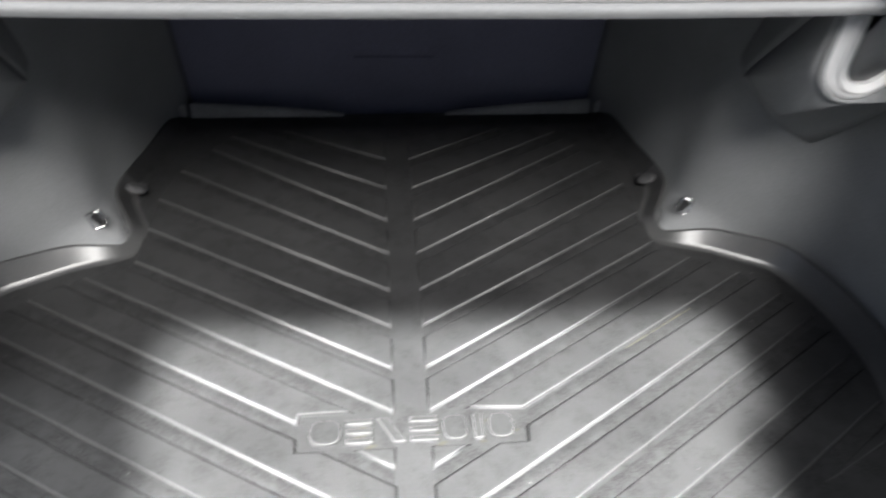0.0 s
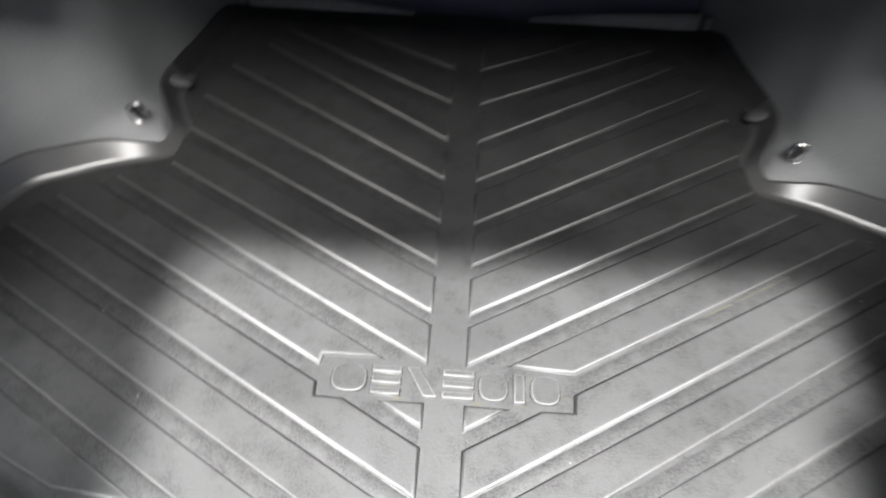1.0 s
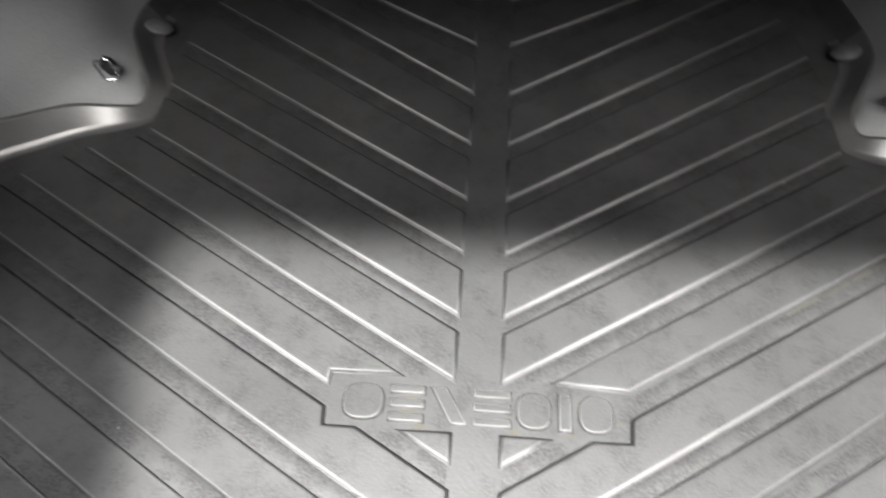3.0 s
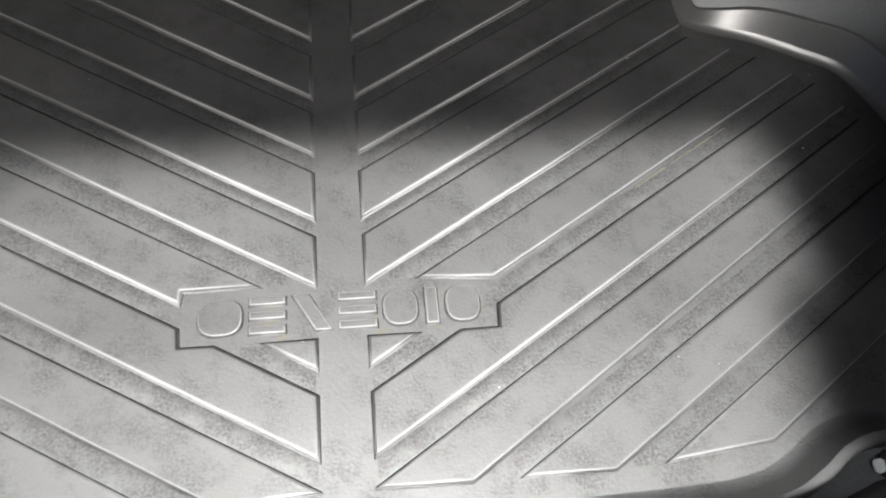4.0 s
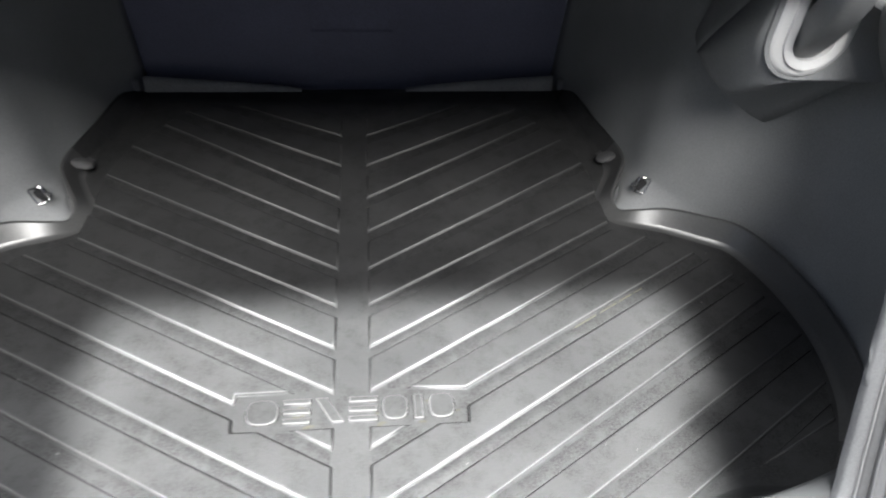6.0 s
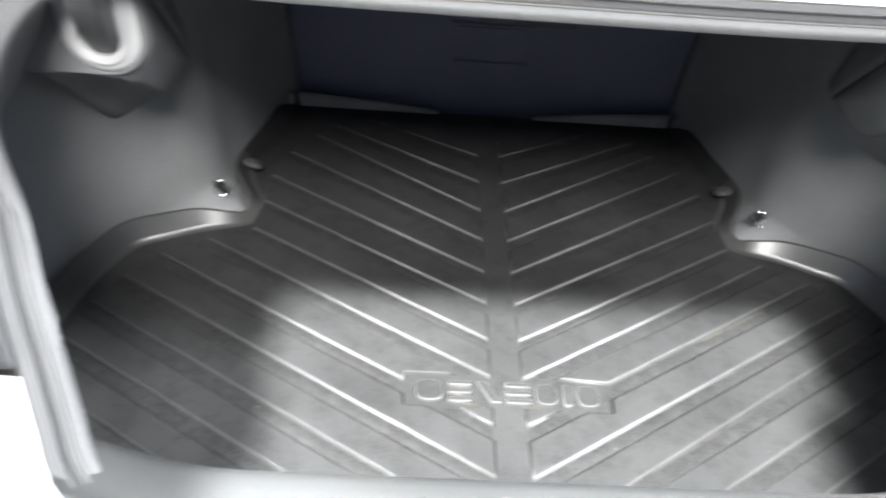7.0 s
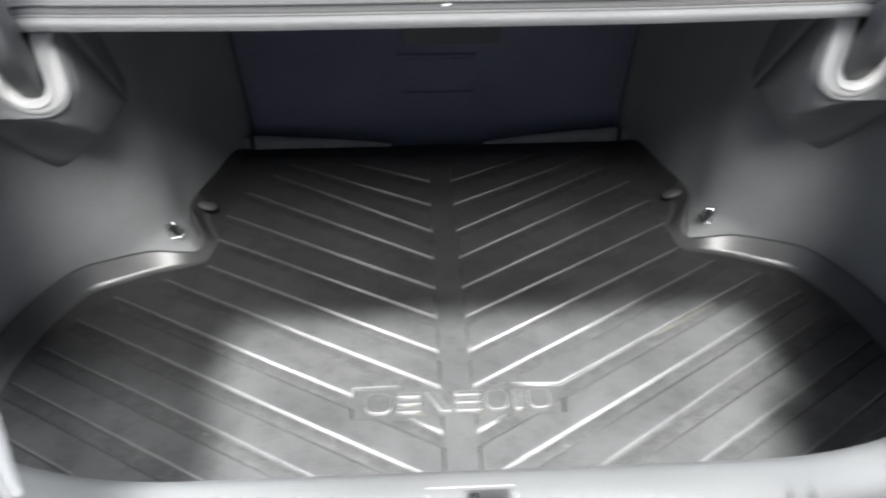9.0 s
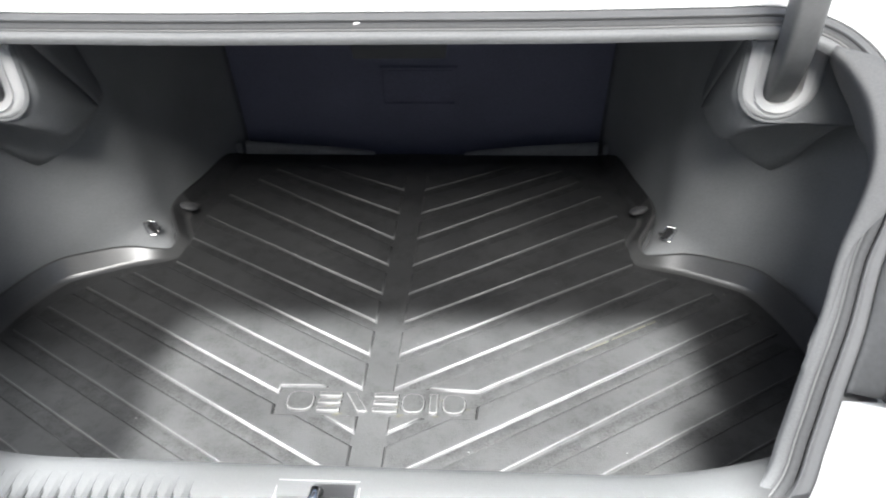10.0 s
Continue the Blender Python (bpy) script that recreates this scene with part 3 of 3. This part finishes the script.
# the badge field: plain raised ovals and bars in a row
x, y0, y1 = -0.1115, -0.0425, -0.0115
for shape, w in (("oval", 0.034), ("bars", 0.028), ("slant", 0.031), ("bars", 0.030), ("oval", 0.028), ("upright", 0.012), ("oval", 0.028)):
    if shape == "oval":
        polys = [[(x + w / 2 + w / 2 * math.copysign(abs(math.cos(a)) ** 0.75, math.cos(a)), (y0 + y1) / 2 + (y1 - y0) / 2 * math.copysign(abs(math.sin(a)) ** 0.75, math.sin(a))) for a in np.linspace(0.16, 2 * math.pi + 0.16, 20, endpoint=False)]]
    elif shape == "bars":
        polys = [[(x, b), (x + w, b), (x + w, b + 0.0068), (x, b + 0.0068)] for b in (y0, y0 + 0.0121, y0 + 0.0242)]
    elif shape == "slant":
        polys = [[(x + w - 0.013, y0), (x + w, y0), (x + 0.013, y1), (x, y1)]]
    else:
        polys = [[(x + 0.001, y0), (x + w - 0.001, y0), (x + w - 0.001, y1), (x + 0.001, y1)]]
    for poly in polys:
        v, f = panel_mesh(poly, bevel=0.0017)
        panel("badge_block", v, f, 1.1, BADGE_GLINT)
    x += w + 0.0053

# rounded bosses on the mat's edge by the wheel arches
for s in (1, -1):
    bm = bmesh.new()
    bmesh.ops.create_uvsphere(bm, u_segments=20, v_segments=12, radius=1)
    part("corner_boss", from_bm("corner_boss", bm, BOSS, pose(s * 0.393, 0.409, 0.013, -20, s * -20, 0) @ Matrix.Diagonal((0.016, 0.019, 0.0065, 1)), True), mat_thing)

# upturned outer halves of the far edge
for s in (1, -1):
    rows = []
    for w in np.linspace(0, 1, 12):
        x, t = s * (0.350 - 0.26 * w), 0.024 * (1 - w) ** 0.7 + 0.001
        rows.append([Vector((x, 0.618, 0.009)), Vector((x, 0.619, 0.010 + t * 0.5)), Vector((x, 0.622, 0.010 + t)), Vector((x, 0.630, 0.008 + t))])
    v, f = grid(rows)
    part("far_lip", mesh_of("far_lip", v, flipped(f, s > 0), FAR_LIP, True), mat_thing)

# tabs at the ends of the far edge
for s in (1, -1):
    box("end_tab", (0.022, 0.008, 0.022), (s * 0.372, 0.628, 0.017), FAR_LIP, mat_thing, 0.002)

# ---- sill cover with its tread ribs and latch ----
sill = thing("sill_cover", "pale grey plastic sill cover with tread ribs and a latch opening", "sill cover")
PROFILE = [(-0.003, -0.02), (-0.003, 0.05), (-0.006, 0.110), (-0.009, 0.132), (-0.015, 0.1425), (-0.024, 0.146), (-0.045, 0.1445), (-0.058, 0.138), (-0.062, 0.125)]
xs = [-0.402 + 0.804 * k / 60 for k in range(61)]
rows = []
for x in xs:
    bend = 0.028 * max(0, (abs(x) - 0.24) / 0.16) ** 2
    lift = 0.004 * max(0, (abs(x) - 0.28) / 0.12) ** 2
    rows.append([Vector((x, -0.222 + a + bend, z + lift * (z / 0.146))) for a, z in PROFILE])
v, f = grid(rows)
cover = part("cover", mesh_of("cover", v, flipped(f), TRIM, True), sill)
cover.modifiers.new("thickness", "SOLIDIFY").thickness = 0.003

for x in [-0.302 + k * 0.0143 for k in range(14)] + [0.252, 0.270]:
    box("tread_rib", (0.0078, 0.028, 0.004), (x, -0.2655, 0.1459), TRIM, sill, 0.001, (3, 0, 0))
latch = box("latch_plate", (0.066, 0.032, 0.003), (-0.005, -0.271, 0.1455), TRIM, sill, 0.001)
for sz, at in (((0.072, 0.003, 0.004), (-0.005, -0.2535, 0.1465)), ((0.003, 0.034, 0.004), (-0.0405, -0.269, 0.146)), ((0.003, 0.034, 0.004), (0.0305, -0.269, 0.146))):
    box("latch_frame", sz, at, BEAD, latch, 0.001, label="pale raised frame round the latch")
box("latch_opening", (0.038, 0.032, 0.003), (0.009, -0.2715, 0.1467), BLACK, latch, 0.001, label="black latch opening")
box("latch_tab", (0.018, 0.016, 0.004), (0.015, -0.277, 0.1475), TRIM, latch, 0.0015)
v, f = tube([(-0.006, -0.285, 0.14), (-0.006, -0.284, 0.155), (-0.004, -0.270, 0.158), (-0.003, -0.266, 0.150)], 0.0045, 8)
part("striker", mesh_of("striker", v, f, CHROME, True), latch, "bright steel striker loop")

# ---- hinge covers, their pale U trims and the lid's arms ----
for s in (1, -1):
    hc = thing("hinge_cover", "grey felt-lined cover with a pale U-shaped slot trim", "hinge cover", "hinge covers")
    cx, r = 0.459, 0.023
    arc = [(cx + r * math.cos(a), 0.345 + r * math.sin(a)) for a in np.linspace(0, -math.pi, 13)]
    corner = [(cx + 0.047 * math.cos(a), 0.347 + 0.047 * math.sin(a)) for a in np.linspace(-math.pi, -math.pi / 2, 9)]
    front = [(0.412, 0.403), (0.412, 0.38)] + corner + [(0.50, 0.300), (0.552, 0.298), (0.575, 0.305), (0.575, 0.403), (cx + r, 0.403)] + arc + [(cx - r, 0.403)]
    y = 0.138
    rows = [[Vector((s * a, y, z)) for a, z in front], [Vector((s * a, y + 0.004, z)) for a, z in front]]
    v, f = grid(rows, True)
    n = len(front)
    f = [tuple(reversed(q)) for q in f]
    f.append(tuple(range(n)))
    f.append(tuple(reversed(range(n, 2 * n))))
    part("front_face", mesh_of("front_face", v, flipped(f, s < 0), FELT), hc)
    # the shell: an inner face that runs back from the front's edge to a ridge, and an underside from there to the side lining
    yb = y + 0.004
    loop = spline([(0.412, yb, 0.405), (0.412, yb, 0.38), (0.412, yb, 0.347)] + [(a, yb, z) for a, z in corner[2::2]] + [(0.50, yb, 0.300), (0.552, yb, 0.298), (0.60, yb, 0.31)], 49)
    ridge = spline([(0.427, 0.170, 0.404), (0.425, 0.225, 0.335), (0.424, 0.282, 0.264), (0.425, 0.276, 0.252), (0.430, 0.210, 0.246), (0.443, 0.168, 0.272), (0.462, 0.150, 0.291), (0.50, 0.146, 0.297), (0.552, 0.146, 0.296), (0.60, 0.147, 0.307)], 49)
    contact = spline([(0.455, 0.315, 0.404), (0.452, 0.325, 0.330), (0.446, 0.338, 0.240), (0.452, 0.326, 0.216), (0.474, 0.300, 0.186), (0.498, 0.277, 0.174), (0.520, 0.255, 0.174), (0.535, 0.228, 0.205), (0.543, 0.190, 0.255), (0.552, 0.160, 0.288), (0.61, 0.155, 0.305)], 49)
    for name, a_line, b_line, bulge in (("side_cover", loop, ridge, Vector((-0.003, -0.002, -0.002))), ("underside", ridge, contact, Vector((0.0, 0.016, 0.018)))):
        rows = [[a.lerp(c, w) + bulge * math.sin(math.pi * w) for a, c in zip(a_line, b_line)] for w in np.linspace(0, 1, 9)]
        v, f = grid([[Vector((s * p.x, p.y, p.z)) for p in q] for q in rows])
        part(name, mesh_of(name, v, flipped(f, s > 0), FELT, True), hc).modifiers.new("thickness", "SOLIDIFY").thickness = 0.002
    # pale U trim: a flat inner band, a small step and an outer bevel
    ri = 0.0215
    steps = [(1, 0.404), (1, 0.375)] + [(a, None) for a in np.linspace(0, -math.pi, 17)] + [(-1, 0.375), (-1, 0.404)]
    verts, faces = [], []
    for strip_pts in (((ri, y + 0.018), (ri, y - 0.006)), ((ri, y - 0.006), (0.0305, y - 0.0065)), ((0.0305, y - 0.0065), (0.0308, y - 0.0040)), ((0.0308, y - 0.0040), (0.036, y - 0.0034), (0.0405, y - 0.001), (0.0435, y + 0.003))):
        rows = []
        for a, z in steps:
            rows.append([Vector((s * (cx + rad * math.cos(a)), yy, 0.345 + rad * math.sin(a))) if z is None else Vector((s * (cx + a * rad), yy, z)) for rad, yy in strip_pts])
        v, f = grid(rows)
        faces += [tuple(q + len(verts) for q in face) for face in f]
        verts += v
    slot = part("slot_trim", mesh_of("slot_trim", verts, flipped(faces, s > 0), U_TRIM, True), hc, "pale grey U-shaped slot trim")
    box("trim_tab", (0.021, 0.014, 0.011), (s * 0.4265, y - 0.001, 0.394), U_TRIM, slot, 0.003)
    arm = thing("lid_arm", "dark grey painted steel gooseneck arm of the trunk lid", "hinge arm", "lid arms")
    pts = spline([(s * 0.459, 0.27, 0.275), (s * 0.459, 0.20, 0.300), (s * 0.458, 0.150, 0.338), (s * 0.447, 0.105, 0.385), (s * 0.439, 0.080, 0.425), (s * 0.435, 0.070, 0.47), (s * 0.433, 0.070, 0.56), (s * 0.435, 0.085, 0.70)], 30)
    rows = []
    for k, p in enumerate(pts):
        t = (pts[min(k + 1, 29)] - pts[max(k - 1, 0)]).normalized()
        a = Vector((1, 0, 0))
        b = t.cross(a)
        rows.append([p + a * 0.0155 * math.copysign(abs(math.cos(q)) ** 0.45, math.cos(q)) + b * 0.0175 * math.copysign(abs(math.sin(q)) ** 0.45, math.sin(q)) for q in np.linspace(0, 2 * math.pi, 24, endpoint=False)])
    v, f = grid(rows, True)
    f.append(tuple(reversed(range(24)))), f.append(tuple(29 * 24 + k for k in range(24)))
    part("arm_tube", mesh_of("arm_tube", v, f, ARM, True), arm)
    box("arm_plate", (0.012, 0.03, 0.05), (s * 0.438, 0.152, 0.372), ARM, arm, 0.003)

# ---- under the shelf ----
lamp = thing("shelf_bracket", "dark grey plastic bracket hanging under the parcel shelf", "bracket")
rows = []
for w in np.linspace(0, 1, 5):
    a, z, yy = 0.080 - 0.016 * w, 0.410 - 0.098 * w, 0.03
    rows.append([Vector((0.01 - a, 0.35 - yy, z)), Vector((0.01 + a, 0.35 - yy, z)), Vector((0.01 + a, 0.35 + yy, z)), Vector((0.01 - a, 0.35 + yy, z))])
v, f = grid(rows, True)
f.append((16, 17, 18, 19))
part("bracket_body", mesh_of("bracket_body", v, f, FELT_EDGE), lamp)
hatch = thing("seat_hatch", "dark rectangular pull hatch in the seat backing", "hatch")
for sz, at in (((0.15, 0.006, 0.008), (0, 0.660, 0.0990)), ((0.15, 0.006, 0.008), (0, 0.660, 0.1720)), ((0.008, 0.006, 0.073), (0.071, 0.660, 0.1355)), ((0.008, 0.006, 0.073), (-0.071, 0.660, 0.1355))):
    box("hatch_frame", sz, at, SEAT_CLOTH, hatch, 0.002)
box("hatch_panel", (0.134, 0.004, 0.066), (0, 0.661, 0.1355), SEAT_CLOTH, hatch, 0.0015)

# ---- tie-down rings and floor clips ----
for s in (1, -1):
    ring = thing("tie_down_ring", "chrome tie-down ring on a black base beside the mat", "tie-down ring", "tie-down rings")
    foot, up, across = Vector((s * 0.421, 0.322, 0.013)), Vector((s * 0.42, 0.30, 0.86)).normalized(), Vector((s * 0.90, -0.25, -0.12)).normalized()
    base = box("base", (0.020, 0.010, 0.026), (s * 0.4275, 0.3335, 0.016), BLACK, ring, 0.004, (-18, s * 24, s * -15))
    bars = [(-0.0085, 0.0), (-0.0085, 0.019), (-0.0065, 0.0215), (0.0065, 0.0215), (0.0085, 0.019), (0.0085, 0.0), (0.0065, -0.0025), (-0.0065, -0.0025), (-0.0085, 0.0), (-0.0085, 0.004)]
    v, f = tube([foot + across * a + up * c for a, c in bars], 0.0014, 8, side=across.cross(up))
    part("loop", mesh_of("loop", v, f, CHROME, True), ring, "bright chrome loop")
    box("catch", (0.007, 0.006, 0.004), (s * 0.414, 0.329, 0.020), CHROME, base, 0.001)
    clip = thing("floor_clip", "small pale clip in a black socket by the sill", "clip", "floor clips")
    box("socket", (0.026, 0.020, 0.014), (s * 0.417, -0.184, -0.005), BLACK, clip, 0.004, (0, 0, s * -20))
    box("tongue", (0.008, 0.010, 0.006), (s * 0.396, -0.184, 0.006), U_TRIM, clip, 0.0015, (20, 0, s * 10))

hook = thing("net_hook", "small chrome cargo net hook under the lining edge", "hook")
box("hook_plate", (0.004, 0.010, 0.016), (-0.5255, -0.004, 0.2870), BLACK, hook, 0.001, (-15, 0, 0))
v, f = tube([(-0.5225, -0.009, 0.296), (-0.5190, -0.009, 0.293), (-0.5180, -0.007, 0.285), (-0.5210, -0.005, 0.281)], 0.0016, 8, side=Vector((0, 1, 0)))
part("hook_loop", mesh_of("hook_loop", v, f, CHROME, True), hook, "bright chrome hook")

# ---- tail lights ----
drop_sides = {}
for s in (1, -1):
    tl = thing("tail_light", "red and amber tail light in a wet grey housing", "tail light", "tail lights")
    V = lambda *p: Vector((s * p[0], p[1], p[2]))
    inner = half_row(outer, 47, 66, s)
    crease = [V(0.550, -0.064, 0.302), V(0.540, -0.085, 0.280), V(0.523, -0.115, 0.250), V(0.503, -0.145, 0.213), V(0.486, -0.169, 0.176)]
    edge = [V(0.63, -0.050, 0.305), V(0.590, -0.12, 0.295), V(0.552, -0.185, 0.262), V(0.528, -0.213, 0.212), V(0.511, -0.223, 0.154)]
    for name, a, b in (("housing_flange", inner, crease), ("housing_side", crease, edge)):
        a, b = (a if len(a) == 20 else spline(a, 20)), spline(b, 20)
        shell = [[p.lerp(q, w / 6) for p, q in zip(a, b)] for w in range(7)]
        v, f = grid(shell)
        ob = part(name, mesh_of(name, v, flipped(f, s > 0), LAMP_BODY, True), tl)
        ob.modifiers.new("thickness", "SOLIDIFY").thickness = 0.003
    # the housing's upper face rises from the side's top edge into a blunt horn
    low_edge = spline([crease[0], V(0.570, -0.062, 0.309), V(0.60, -0.056, 0.309), edge[0]], 14)
    horn = spline([V(0.551, -0.066, 0.314), V(0.554, -0.064, 0.335), V(0.549, -0.064, 0.356), V(0.562, -0.063, 0.362), V(0.59, -0.060, 0.352), V(0.63, -0.056, 0.340)], 14)
    v, f = grid([[p.lerp(q, w / 5) + V(0, 0.004 * math.sin(math.pi * w / 5), 0) for p, q in zip(low_edge, horn)] for w in range(6)])
    part("housing_top", mesh_of("housing_top", v, flipped(f, s > 0), LAMP_BODY, True), tl).modifiers.new("thickness", "SOLIDIFY").thickness = 0.003
    drop_sides[s] = shell
    # a thin pale tube stands in for the crease's highlight
    v, f = tube(spline([p + V(-0.0015, -0.001, 0.0020) for p in crease], 20), 0.0009, 6)
    part("housing_glint", mesh_of("housing_glint", v, f, BEAD, True), tl, "thin pale line standing in for the highlight on the housing's crease")
    e = spline(edge, 20)
    for name, w0, w1, mt in (("red_lens", 0.0, 0.035, LENS_RED), ("amber_lens", 0.035, 1.0, LENS_AMBER)):
        rows = []
        for w in np.linspace(w0, w1, 7):
            rows.append([p + Vector((s * 0.20 * w, -0.006 * math.sin(math.pi * w) + 0.10 * w * w, (0.03 * w) * (1 - k / 19) + 0.03 * w)) for k, p in enumerate(e)])
        v, f = grid(rows)
        ob = part(name, mesh_of(name, v, flipped(f, s > 0), mt, True), tl)
        ob.modifiers.new("thickness", "SOLIDIFY").thickness = 0.003

# ---- drops, crumbs and residue ----
rng = random.Random(5)
verts, faces = [], []
for spot in [(0.358, 0.445), (0.30, 0.005), (-0.36, 0.03), (-0.47, 0.10), (0.42, 0.02), (-0.30, 0.20), (0.12, 0.36)] + [(rng.uniform(-0.5, 0.5), rng.uniform(-0.15, 0.25)) for _ in range(16)]:
    k, r = len(verts), rng.uniform(0.0004, 0.0010)
    verts += [(spot[0] + r * math.cos(a) * rng.uniform(0.7, 1.4), spot[1] + r * math.sin(a) * rng.uniform(0.7, 1.4), -0.0005) for a in np.linspace(0, 5.2, 6)]
    verts.append((spot[0], spot[1], 0.0012))
    faces += [(k + j, k + (j + 1) % 6, k + 6) for j in range(6)]
tagged(new("crumbs", mesh_of("crumbs", verts, faces, CRUMB)), "pale crumbs and grit scattered on the mat", "crumbs", kind="stuff")
verts, faces = [], []
for x0, x1, tip, s in ((0.27, 0.375, -0.0735, 1), (0.33, 0.36, -0.030, 1), (0.27, 0.30, -0.0735, -1)):
    for k in range(14):
        x = x0 + (x1 - x0) * rng.random()
        y, n, r = tip + SLOPE * (x - SPINE), len(verts), rng.uniform(0.0006, 0.0012)
        e = rng.uniform(0.004, 0.010)
        verts += [(s * (x - e), y - SLOPE * e - r, -0.0028), (s * (x + e), y + SLOPE * e - r, -0.0028), (s * (x + e * 0.8), y + SLOPE * e * 0.8 + r, -0.0012), (s * (x - e * 0.8), y - SLOPE * e * 0.8 + r, -0.0012)]
        faces.append((n, n + 1, n + 2, n + 3) if s > 0 else (n + 3, n + 2, n + 1, n))
for k in range(16):
    x, y, n, r = rng.choice((-0.055, -0.048, 0.022, 0.035, 0.045, 0.08, 0.112)) + rng.uniform(-0.008, 0.008), rng.choice((-0.046, -0.0335, -0.0215)) + rng.uniform(-0.002, 0.002), len(verts), rng.uniform(0.002, 0.005)
    verts += [(x - r, y - 0.0012, BASE + 0.0004), (x + r, y - 0.0010, BASE + 0.0004), (x + r * 0.8, y + 0.0012, BASE + 0.0006), (x - r * 0.9, y + 0.0011, BASE + 0.0006)]
    faces.append((n, n + 1, n + 2, n + 3))
tagged(new("residue", mesh_of("residue", verts, faces, RESIDUE)), "yellowed dry residue along the panel edges", "residue", kind="stuff")

for s in (1, -1):
    verts, faces = [], []
    for k in range(48):
        k, w = 1 + int(17 * rng.random() ** 0.7), 1 + int(4.99 * rng.random())
        shell, r, n = drop_sides[s], rng.uniform(0.0006, 0.0020), len(verts)
        t1, t2 = (shell[w + 1][k] - shell[w - 1][k]).normalized(), (shell[w][k + 1] - shell[w][k - 1]).normalized()
        nrm = t1.cross(t2).normalized()
        nrm = nrm if nrm.z > 0 else -nrm
        t2 = nrm.cross(t1)
        p = shell[w][k].lerp(shell[w + 1][k + 1], rng.random()) + nrm * 0.0034
        rim_pts = [p + (t1 * math.cos(q) + t2 * math.sin(q) * rng.uniform(0.8, 1.5)) * r for q in np.linspace(0, 5.5, 8)]
        verts += rim_pts + [p + nrm * r * 0.4]
        faces += [(n + j, n + (j + 1) % 8, n + 8) for j in range(8)]
    tagged(new("water_drops", mesh_of("water_drops", verts, faces, WATER, True)), "dark water drops on the tail light housing", "water drops", kind="stuff")
